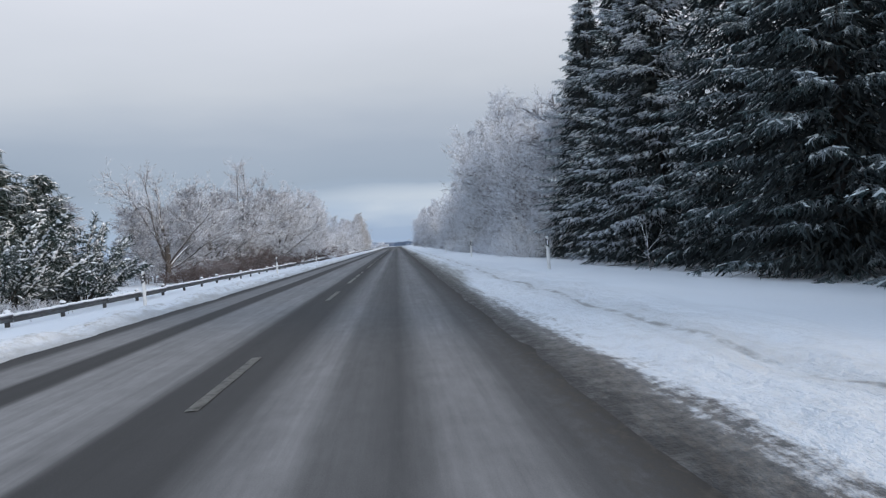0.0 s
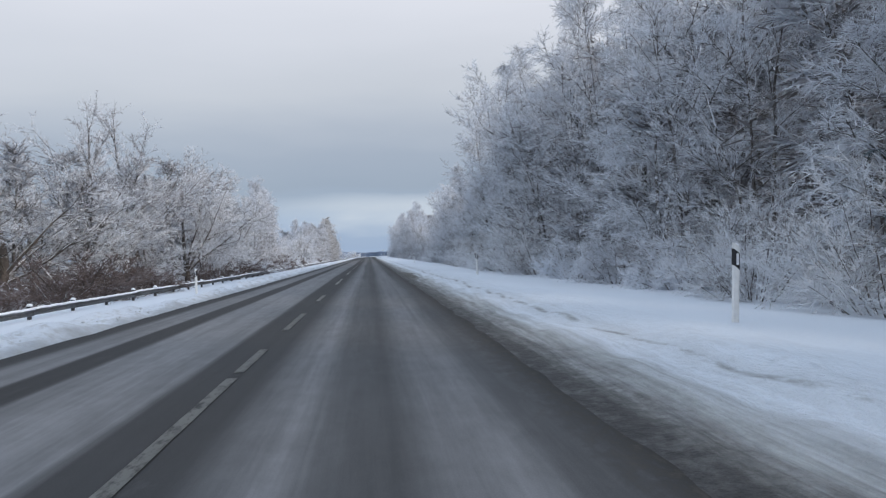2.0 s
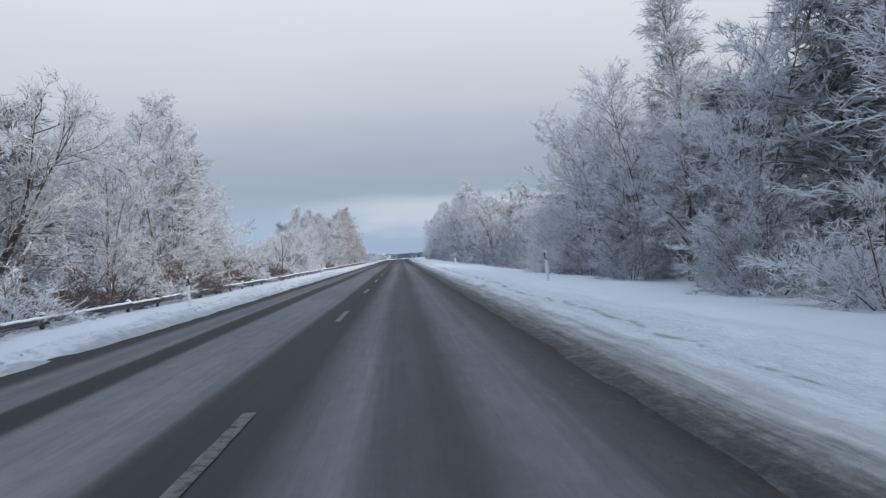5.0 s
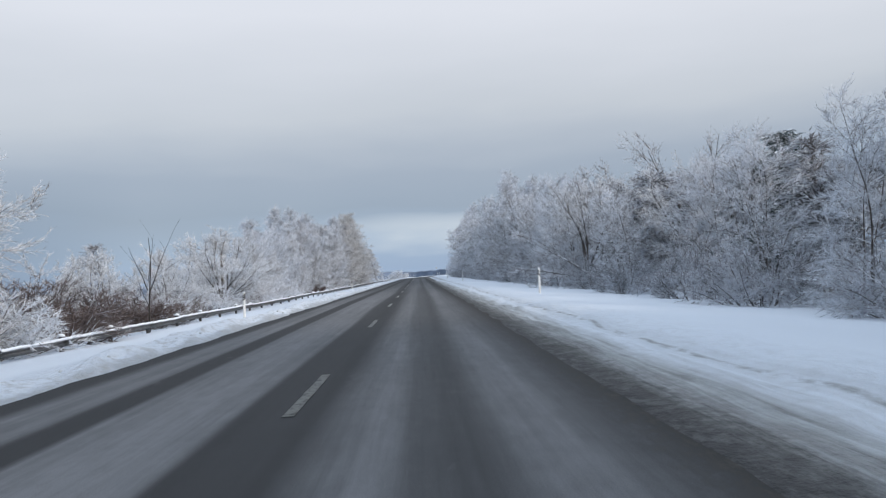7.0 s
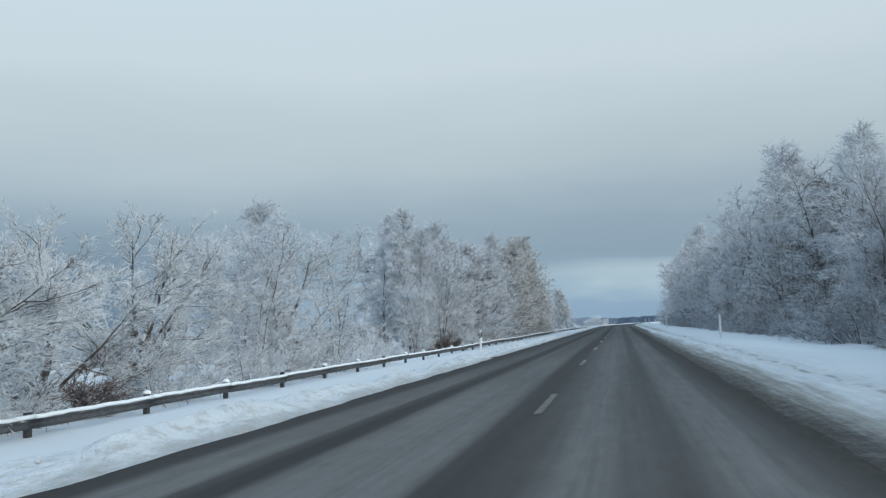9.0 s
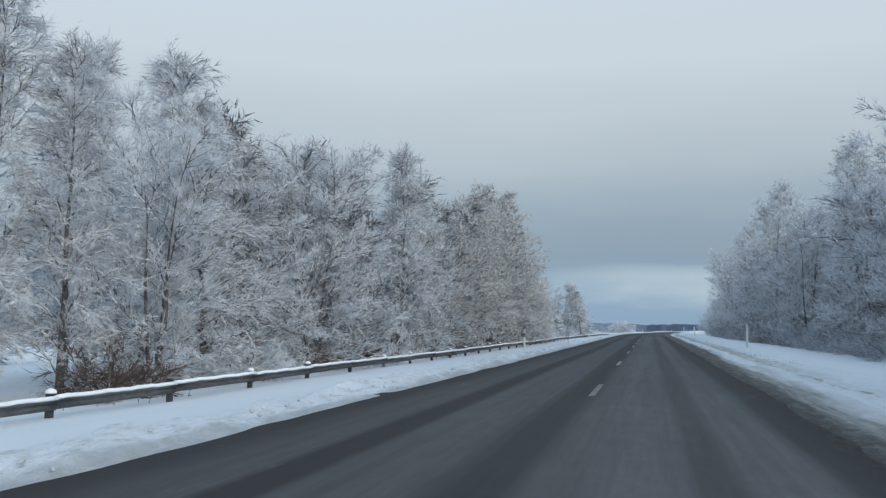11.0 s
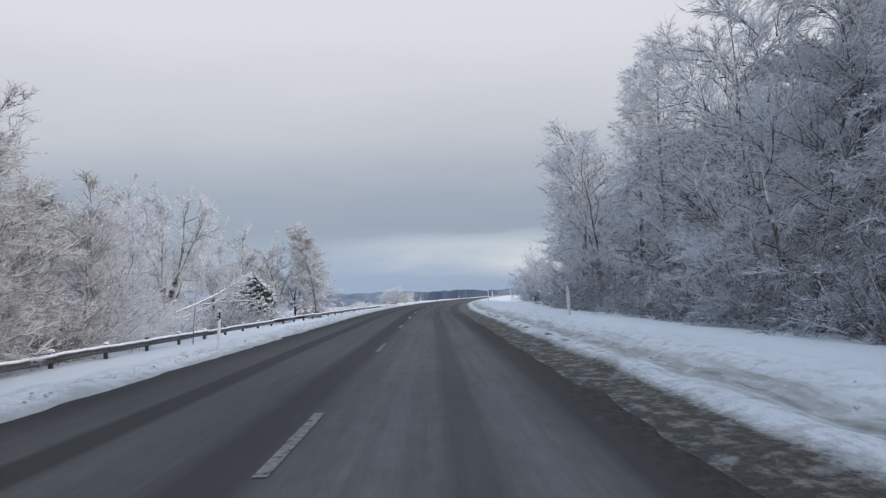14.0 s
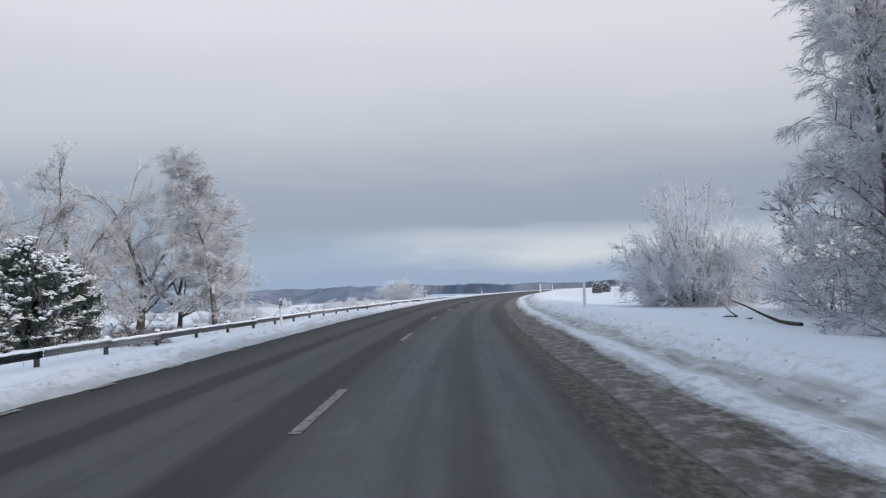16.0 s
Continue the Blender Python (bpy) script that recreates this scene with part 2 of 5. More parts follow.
    ruts = k.math("MULTIPLY", k.math("MULTIPLY", k.range(edge, 4.6, 4.75), k.range(edge, 5.45, 5.15)), k.range(lumps, 0.34, 0.5, 0.25, 1.0))
    slush_r = k.math("MAXIMUM", slush_r, k.math("MULTIPLY", ruts, k.range(late, 0.0, 1.0, 0.22, 0.85)))
    # left verge: a thin soiled crust
    left = k.math("ADD", u, k.range(lumps, 0.3, 0.7, -0.14, 0.14))
    slush_l = k.range(left, -4.1, -3.85)
    grit_l = k.math("MULTIPLY", k.range(left, -4.0, -3.75), k.range(lumps, 0.3, 0.55))
    c = k.mix(k.math("MULTIPLY", slush_r, 0.96), snow, slush)
    west = k.range(u, -2.0, -2.2)
    grit_l = k.math("MULTIPLY", grit_l, west)
    sl = k.math("MULTIPLY", k.math("MULTIPLY", slush_l, west), 0.3)
    c = k.mix(sl, c, slush)
    c = k.mix(grit_r, c, grit)
    c = k.mix(k.math("MULTIPLY", grit_l, 0.22), c, grit)
    # the thin dark rim along the asphalt, and a broken dark streak further out
    rim = k.math("ADD", u, k.range(clump, 0.3, 0.7, -0.12, 0.12))
    edge_soil = k.mix(k.range(v, 345.0, 365.0), (0.034, 0.033, 0.033), (0.085, 0.079, 0.071))
    c = k.mix(k.math("MULTIPLY", k.range(rim, 3.75, 3.35), here), c, edge_soil)
    off = k.math("ABSOLUTE", k.math("SUBTRACT", k.math("ADD", u, k.range(big, 0.3, 0.7, -0.2, 0.2)), 4.95), 0.0)
    c = k.mix(k.math("MULTIPLY", k.range(off, 0.09, 0.03), k.range(lumps, 0.44, 0.58, 0.0, 0.75)), c, (0.20, 0.20, 0.20))
    holes = k.math("MULTIPLY", k.math("MULTIPLY", k.range(v, 322.0, 332.0), k.range(v, 360.0, 354.0)), k.range(k.math("ABSOLUTE", k.math("SUBTRACT", k.math("ADD", u, k.range(clump, 0.3, 0.7, -0.08, 0.08)), 4.42), 0.0), 0.16, 0.08))
    c = k.mix(k.math("MULTIPLY", holes, k.range(k.noise(1.0, 4, 0.6, uv, (1.6, 1.1, 1)), 0.50, 0.55, 0.0, 0.9)), c, (0.045, 0.043, 0.042))
    # soiled lumps thrown up by the plough
    crumbs = k.noise(1.0, 5, 0.7, uv, (4.2, 2.6, 1))
    thrown = k.math("MAXIMUM", k.math("MULTIPLY", k.range(u, -5.3, -4.6), west), k.math("MULTIPLY", k.math("MULTIPLY", k.range(u, 6.6, 5.4), here), k.range(late, 0.0, 1.0, 0.35, 1.0)))
    c = k.mix(k.math("MULTIPLY", k.math("MULTIPLY", thrown, k.range(crumbs, 0.48, 0.66)), 0.65), c, (0.36, 0.36, 0.355))
    # grass stems and litter poking through further out
    litter = k.noise(1.0, 6, 0.75, uv, (3.0, 3.0, 1))
    far = k.math("MAXIMUM", k.range(u, 12.0, 13.5), k.range(u, -10.8, -13.0))
    c = k.mix(k.math("MULTIPLY", k.range(litter, 0.58, 0.68), k.math("MULTIPLY", far, 0.6)), c, (0.16, 0.13, 0.11))
    k.colour(c)
    k.b.inputs["Subsurface Weight"].default_value = 0.0
    rough = k.range(u, 6.6, 5.2, 0.06, 1.0)
    rough = k.math("MULTIPLY", rough, k.range(u, -7.0, -5.0, 0.2, 1.0))
    mid = k.noise(1.0, 5, 0.65, uv, (5.0, 3.2, 1))
    k.bump(k.math("MULTIPLY", k.math("ADD", k.math("ADD", lumps, k.math("MULTIPLY", mid, 0.55)), k.math("MULTIPLY", fine, 0.12)), rough), 1.0, 0.15)
    return k.m


def snow_material(name="snow"):
    k = Nodes(name, 0.8)
    f = k.noise(11.0, 4, 0.6)
    k.colour(k.mix(f, (0.78, 0.82, 0.88), (0.92, 0.94, 0.97)))
    k.bump(f, 0.5, 0.03)
    return k.m


def bark_material(name, dark, pale, snow_at):
    """Bark with rime on its upper sides."""
    k = Nodes(name, 0.9)
    f = k.noise(5.0, 5, 0.7, None, (1, 1, 0.25))
    fine = k.noise(3.0, 4, 0.6)
    c = k.mix(k.range(f, 0.35, 0.65), dark, pale)
    s = k.math("ADD", k.up(), k.range(fine, 0.3, 0.7, -0.35, 0.35))
    c = k.mix(k.range(s, snow_at, snow_at + 0.3), c, (0.82, 0.85, 0.90))
    k.colour(c)
    k.bump(f, 0.6, 0.02)
    return k.m


def rime_material(name, rime, bare, share):
    """Twigs under hoar frost: most are white, some show the wood."""
    k = Nodes(name, 0.85)
    r = k.island()
    lot = k.noise(0.55, 3, 0.6)
    up = k.range(k.up(), -0.6, 0.7, -0.16, 0.16)
    v = k.math("ADD", k.math("ADD", k.math("MULTIPLY", r, 0.45), k.range(lot, 0.3, 0.7, 0.0, 0.55)), up)
    c = k.mix(k.range(v, share, share + 0.30), bare, rime)
    c = k.mix(k.range(k.one(), 0, 1, 0.0, 0.16), c, (0.50, 0.48, 0.50))
    k.colour(c)
    # ice crystals let part of the light through
    glow = k.n("BsdfTranslucent")
    k.link(c, glow.inputs["Color"])
    both = k.n("MixShader", Fac=0.28)
    k.link(k.b.outputs[0], both.inputs[1]), k.link(glow.outputs[0], both.inputs[2])
    k.link(both.outputs[0], k.t.nodes["Material Output"].inputs["Surface"])
    return k.m


def needle_material(name, dark, pale, frost_at, frost):
    """Needles, with hoar frost on some sprays and on upper sides."""
    k = Nodes(name, 0.8)
    r = k.island()
    c = k.mix(r, dark, pale)
    lot = k.noise(1.1, 4, 0.65)
    s = k.math("ADD", k.math("MULTIPLY", k.up(), 0.15), k.math("ADD", k.math("MULTIPLY", r, 0.25), k.range(lot, 0.3, 0.7, -0.35, 0.35)))
    c = k.mix(k.range(s, frost_at, frost_at + 0.5, 0.0, frost), c, (0.62, 0.68, 0.76))
    k.colour(c)
    return k.m


def plain_material(name, c, rough, metal=0.0, vary=0.2, scale=6.0):
    k = Nodes(name, rough)
    f = k.noise(scale, 5, 0.65)
    k.colour(k.mix(k.range(f, 0.3, 0.7), tuple(x * (1 - vary) for x in c), tuple(min(1, x * (1 + vary)) for x in c)))
    k.b.inputs["Metallic"].default_value = metal
    return k.m


ASPHALT, PAINT, GROUND, SNOW = asphalt_material(), paint_material(), snow_ground_material(), snow_material()
BARK = bark_material("dark_bark", (0.065, 0.058, 0.055), (0.16, 0.145, 0.135), 0.02)
OAK = bark_material("oak_bark", (0.045, 0.040, 0.037), (0.12, 0.108, 0.10), 0.40)
BIRCH = bark_material("birch_bark", (0.05, 0.046, 0.043), (0.17, 0.16, 0.15), 0.10)
RIME = rime_material("rimed_twigs", (0.79, 0.82, 0.87), (0.22, 0.21, 0.21), 0.11)
RIME_GREY = rime_material("thinly_rimed_twigs", (0.72, 0.725, 0.735), (0.19, 0.172, 0.16), 0.15)
RIME_HEAVY = rime_material("heavy_rime", (0.79, 0.81, 0.84), (0.20, 0.18, 0.17), 0.10)
RIME_SPARSE = rime_material("half_rimed_twigs", (0.78, 0.81, 0.86), (0.15, 0.125, 0.115), 0.22)
# less rime, and a dimmer rime colour that stands in for the wood's shade
SHADE_TWIGS = rime_material("shade_darkened_twigs", (0.56, 0.59, 0.64), (0.17, 0.16, 0.16), 0.24)
BARE = rime_material("bare_twigs", (0.62, 0.63, 0.68), (0.12, 0.088, 0.08), 0.66)
NEEDLES = needle_material("spruce_needles", (0.016, 0.030, 0.028), (0.06, 0.09, 0.08), 0.16, 0.6)
FROSTED = needle_material("frosted_needles", (0.06, 0.08, 0.09), (0.14, 0.17, 0.19), -0.2, 0.85)
SPRUCE = needle_material("dark_needles", (0.020, 0.041, 0.045), (0.085, 0.130, 0.138), 0.06, 0.55)
HOAR = plain_material("hoar_frost", (0.68, 0.75, 0.81), 0.9, 0.0, 0.3)
# needle green taken nearly to black: the crown's inner shade is in the colour
SHADE_GREEN = plain_material("shade_toned_needles", (0.010, 0.017, 0.019), 0.9, 0.0, 0.4)
DEEP = plain_material("deep_bark", (0.035, 0.03, 0.028), 0.9, 0.0, 0.3)
STEEL = plain_material("galvanised_steel", (0.19, 0.20, 0.215), 0.65, 0.15, 0.3)
STEEL_DARK = plain_material("weathered_steel", (0.07, 0.07, 0.072), 0.6, 0.4, 0.3)
PLASTIC = plain_material("white_plastic", (0.74, 0.74, 0.73), 0.45, 0.0, 0.08)
BLACK = plain_material("black_film", (0.018, 0.018, 0.02), 0.4, 0.0, 0.2)
GLINT = plain_material("reflector", (0.75, 0.76, 0.78), 0.2, 0.0, 0.1)
# the haze of distance is mixed into this blue-grey
HAZED_WOOD = plain_material("hazed_far_wood", (0.15, 0.19, 0.26), 0.95, 0.0, 0.35, 0.02)
SIGN = plain_material("sign_face", (0.42, 0.43, 0.45), 0.5, 0.0, 0.05)

# ---------------------------------------------------------------- the lie of the land
BEND, RADIUS, SWEEP = 358.0, 650.0, 0.42


def axis(s):
    """The road's centre line at s metres: place and direction."""
    if s <= BEND:
        return 0.0, s, 0.0, 1.0
    a = min((s - BEND) / RADIUS, SWEEP)
    x, y = RADIUS * (1 - math.cos(a)), BEND + RADIUS * math.sin(a)
    rest = max(0.0, s - BEND - RADIUS * SWEEP)
    return x + rest * math.sin(a), y + rest * math.cos(a), math.sin(a), math.cos(a)


def spot(s, u):
    """World x, y at s along and u across, with a far margin that keeps to the x axis."""
    x, y, dx, dy = axis(s)
    n = max(-40.0, min(40.0, u))
    return x + dy * n + (u - n), y - dx * n


PROFILE_U = (-3500, -600, -200, -70, -40, -14, -10.6, -7.0, -5.4, -4.7, -4.3, -4.0, -3.75, -3.4, 2.75, 3.06, 3.28, 3.6, 4.4, 5.3, 6.3, 8, 10, 13.5, 20, 60, 300, 3500)
PROFILE_Z = (-75, -26, -9, -2.4, -1.3, -0.85, -0.66, -0.36, -0.08, 0.08, 0.13, 0.09, 0.0, -0.12, -0.12, -0.035, -0.004, 0.022, 0.06, 0.12, 0.10, -0.02, -0.18, -0.42, -0.35, 0.0, 0.3, -4)


def rise(S, U):
    """The right bank stands a little higher further on, and higher still past the wood."""
    return np.interp(S, (200, 270), (0.0, 0.12)) * np.interp(U, (4.5, 6.3), (0, 1)) + np.interp(S, (372, 400), (0.0, 0.45)) * np.interp(U, (8, 14), (0, 1)) + np.interp(S, (305, 345), (0.0, 1.0)) * np.interp(U, (5.3, 5.62, 6.5, 9.5), (0.0, 0.13, 0.17, 0.0))


def land(s, u):
    return float(np.interp(u, PROFILE_U, PROFILE_Z) + rise(s, u))


def lattice(x, y, seed):
    """Smooth value noise, -1 to 1, for arrays."""
    table = np.random.RandomState(seed).uniform(-1, 1, (256, 256))
    xi, yi = np.floor(x).astype(int), np.floor(y).astype(int)
    fx, fy = x - xi, y - yi
    fx, fy = fx * fx * (3 - 2 * fx), fy * fy * (3 - 2 * fy)

    def g(a, b):
        return table[(xi + a) % 256, (yi + b) % 256]

    return (g(0, 0) * (1 - fx) + g(1, 0) * fx) * (1 - fy) + (g(0, 1) * (1 - fx) + g(1, 1) * fx) * fy


def sheet(name, ss, us, height, material):
    """A sheet over the grid of ss along and us across, with its road coordinates as UV."""
    S, U = np.meshgrid(np.array(ss, float), np.array(us, float), indexing="ij")
    place = np.array([[spot(s, u) for u in us] for s in ss])
    Z = height(S, U)
    verts = np.dstack([place[..., 0], place[..., 1], Z]).reshape(-1, 3)
    a, b = len(ss), len(us)
    i = (np.arange(a - 1)[:, None] * b + np.arange(b - 1)).ravel()
    faces = np.stack([i, i + 1, i + b + 1, i + b], 1)
    me = bpy.data.meshes.new(name)
    me.from_pydata(verts.tolist(), [], faces.tolist())
    uv = me.uv_layers.new(name="UVMap")
    flat = np.stack([U.ravel(), S.ravel()], 1)[faces.ravel()]
    uv.data.foreach_set("uv", flat.ravel().astype(np.float32))
    me.polygons.foreach_set("use_smooth", [True] * len(faces))
    me.materials.append(material)
    return new(name, me)


def ground_height(S, U):
    z = np.interp(U, PROFILE_U, PROFILE_Z) + rise(S, U)
    verge = np.interp(U, (-5.9, -4.9, -4.3, -3.8, 3.2, 3.5, 4.6, 6.5, 9), (0.3, 2.2, 3.0, 0.5, 0.06, 0.2, 1.1, 0.8, 0))
    z = z + verge * (0.040 * lattice(S * 0.8, U * 2.0, 3) + 0.038 * lattice(S * 1.25, U * 3.4, 4) + 0.03 * lattice(S * 0.22, U * 0.8, 5))
    # a crumbling edge where the plough cut the bank
    z = z + np.interp(S, (305, 345), (0.0, 1.0)) * np.interp(U, (5.1, 5.4, 5.8, 6.2), (0, 1, 1, 0)) * (0.045 * lattice(S * 2.2, U * 5.0, 41) + 0.04 * lattice(S * 0.5, U * 2.0, 42))
    # the crust thins out unevenly over the asphalt's edge
    thin_edge = np.interp(U, (2.95, 3.15, 3.9, 4.4), (0, 1, 1, 0))
    z = z + thin_edge * (0.003 * lattice(S * 0.12, U * 1.3, 31) + 0.004 * lattice(S * 0.6, U * 3.0, 32) + 0.006 * lattice(S * 1.25, U * 6.0, 33))
    # ploughed ruts along the right verge
    rut = np.interp(S, (250, 285), (0.3, 1)) * (np.exp(-((U - 4.42 - 0.08 * np.sin(S * 0.11)) / 0.24) ** 2) * 0.10 - np.exp(-((U - 5.0) / 0.26) ** 2) * 0.07)
    z = z + rut * (0.6 + 0.6 * lattice(S * 0.35, U * 0.1, 6))
    z = np.where((U > 3.5) & (U < 4.6), np.maximum(z, 0.008), z)
    field = np.interp(np.abs(U), (5.5, 8, 40, 80), (0, 1, 1, 0))
    z = z + field * (0.06 * lattice(S * 0.13, U * 0.22, 7) + 0.016 * lattice(S * 0.45, U * 0.6, 8))
    return z


S_ROWS = [-120, -80, -50, -35] + [-25 + 0.8 * i for i in range(25)] + [-5 + 0.4 * i for i in range(1050)] + [415 + 0.8 * i for i in range(17)] + [430, 436, 444, 454, 466, 480, 500, 520, 545, 575, 610, 650, 700, 780, 900, 1100, 1500, 2200, 3600]
near = [2.75 + 0.13 * i for i in range(31)]
U_COLS = [-3500, -1500, -600, -250, -120, -70, -40, -30, -24, -20, -17.5, -15.5, -14, -12.8, -11.8, -11, -10.2, -9.4, -8.6, -7.8, -7, -6.4, -5.9, -5.5]
U_COLS += [-5.2 + 0.14 * i for i in range(14)] + [-2, 0, 2] + near + [7, 7.5, 8, 8.6, 9.3, 10, 10.8, 11.6, 12.5, 13.5, 14.8, 16.5, 19, 23, 30, 40, 60, 120, 300, 800, 1800, 3500]
ground = sheet("ground", S_ROWS, U_COLS, ground_height, GROUND)
tagged(ground, "snow-covered roadside ground with soiled ploughed verges", "ground", kind="structure")

ROAD_ROWS = [-120, -60, -20] + [4.0 * i for i in range(0, 160)] + [660, 720, 800]
road = sheet("road", ROAD_ROWS, [-3.95, -3.2, -2.4, -1.6, -0.8, 0, 0.8, 1.6, 2.4, 3.0, 3.3, 3.6], lambda S, U: 0.0 - 0.004 * np.abs(U) * 0.5, ASPHALT)
tagged(road, "grey asphalt road with dark wet wheel tracks", "road", kind="structure")


def joined(name, bm, material, smooth=False):
    me = bpy.data.meshes.new(name)
    bm.to_mesh(me)
    bm.free()
    me.materials.append(material)
    if smooth:
        me.polygons.foreach_set("use_smooth", [True] * len(me.polygons))
    return me


def box_into(bm, size, m=Matrix()):
    return bmesh.ops.create_cube(bm, size=1, matrix=m @ Matrix.Diagonal((*size, 1)))["verts"]


def part(name, data, parent, m=None, label=""):
    ob = new(name, data)
    ob.parent = parent
    if m is not None:
        ob.matrix_local = m
    return tagged(ob, label)


def frame_at(s, u, z):
    """A pose on the road's axis, with its y along the road."""
    x, y = spot(s, u)
    _, _, dx, dy = axis(s)
    return Matrix.Translation((x, y, z)) @ Matrix.Rotation(-math.atan2(dx, dy), 4, "Z")


# worn centre dashes, 3 m long, every 12 m
bm = bmesh.new()
cuts = [-1.5 + 0.25 * i for i in range(13)]
rnd = random.Random(5)
left = [bm.verts.new((-0.06 + rnd.uniform(-0.004, 0.004), y, 0.003)) for y in cuts]
right = [bm.verts.new((0.06 + rnd.uniform(-0.004, 0.004), y, 0.003)) for y in cuts]
for i in range(12):
    bm.faces.new((left[i], right[i], right[i + 1], left[i + 1]))
bmesh.ops.solidify(bm, geom=bm.faces[:], thickness=0.004)
dash = joined("lane_dash", bm, PAINT)
for i in range(52):
    s = -30 + 6.4 + 12 * (i - 0.5)
    if not 16 < s < 70 and not 80 < s < 104:
        part("lane_dash", dash, road, frame_at(s + 1.5, 0, 0.006))
for a, b in ((18.8, 22.4), (27.0, 31.4), (32.2, 35.0), (36.8, 38.4), (80.5, 82.3), (83.3, 86.2), (44.5, 52.7), (53.1, 55.2), (57.9, 61.7), (66.4, 69.4), (94.2, 95.0), (95.8, 96.8), (97.2, 99.6), (102.4, 104.0)):
    part("lane_dash", dash, road, frame_at((a + b) / 2, 0, 0.006) @ Matrix.Diagonal((1, (b - a) / 3.0, 1, 1)))
# faint remains of an edge line
for s in (352.0, 355.4, 367.9, 370.3, 373.0, 376.5):
    part("edge_dash", dash, road, frame_at(s, -3.6, 0.006) @ Matrix.Diagonal((0.8, 0.22, 1, 1)))

# ---------------------------------------------------------------- guard rail
rail = new("guard_rail")
tagged(rail, "snow-capped galvanised steel guard rail on posts", "guard rail")
RAIL_U, RAIL_TOP = -10.6, -0.22
prof = [(x, z * 0.78) for x, z in ((0.0, 0.0), (0.035, -0.03), (0.075, -0.075), (0.03, -0.125), (0.0, -0.155), (0.03, -0.185), (0.075, -0.235), (0.035, -0.28), (0.0, -0.31))]


def swept(profile, length, close, taper=0.0):
    bm = bmesh.new()
    rings = []
    for y in (-length / 2, -length / 4, 0, length / 4, length / 2):
        rings.append([bm.verts.new((px, y, pz)) for px, pz in profile])
    n = len(profile)
    for a, b in zip(rings, rings[1:]):
        for i in range(n if close else n - 1):
            bm.faces.new((a[i], a[(i + 1) % n], b[(i + 1) % n], b[i]))
    if close:
        bm.faces.new(rings[0][::-1]), bm.faces.new(rings[-1])
    return bm


bm = swept(prof, 4.0, False)
bmesh.ops.solidify(bm, geom=bm.faces[:], thickness=0.006)
beam_mesh = joined("beam", bm, STEEL, True)
cap_prof = [(-0.03, -0.005), (0.06, -0.035), (0.085, -0.005), (0.07, 0.03), (0.03, 0.055), (-0.02, 0.04), (-0.05, 0.01)]
cap_meshes = []
for k in range(3):
    bm = swept(cap_prof, 4.0, True)
    bmesh.ops.subdivide_edges(bm, edges=[e for e in bm.edges if abs(e.verts[0].co.y - e.verts[1].co.y) > 0.5], cuts=3)
    for v in bm.verts:
        if abs(v.co.y) < 1.99:
            v.co.z += 0.008 * math.sin(v.co.y * 5 + k * 2) + 0.006 * math.sin(v.co.y * 11.7 + k)
    cap_meshes.append(joined("snow_cap", bm, SNOW, True))
bm = bmesh.new()
box_into(bm, (0.014, 0.12, 1.1), Matrix.Translation((-0.09, 0, -0.46)))
box_into(bm, (0.10, 0.012, 1.1), Matrix.Translation((-0.15, 0.054, -0.46)))
box_into(bm, (0.10, 0.012, 1.1), Matrix.Translation((-0.15, -0.054, -0.46)))
box_into(bm, (0.10, 0.10, 0.16), Matrix.Translation((-0.035, 0, -0.15)))
post_mesh = joined("rail_post", bm, STEEL_DARK)
bm = bmesh.new()
bmesh.ops.create_icosphere(bm, subdivisions=2, radius=0.12)
for v in bm.verts:
    v.co.z = max(v.co.z, -0.02) * 0.75
    v.co += Vector((1, 1, 0.6)) * 0.015 * noise.noise(v.co * 14)
tuft_mesh = joined("snow_tuft", bm, SNOW, True)
for i in range(146):
    s = -28.0 + 4.0 * i + 0.8
    dip = 0.02 * math.sin(i * 0.7) + 0.015 * math.sin(i * 2.3)
    part("beam", beam_mesh, rail, frame_at(s + 2, RAIL_U, RAIL_TOP + dip))
    part("snow_cap", cap_meshes[i % 3], rail, frame_at(s + 2, RAIL_U, RAIL_TOP + dip))
    post = part("rail_post", post_mesh, rail, frame_at(s, RAIL_U, RAIL_TOP + dip))
    if i % 3:
        tuft = part("snow_tuft", tuft_mesh, post, Matrix.Translation((-0.13, 0, 0.09)))

# ---------------------------------------------------------------- marker posts


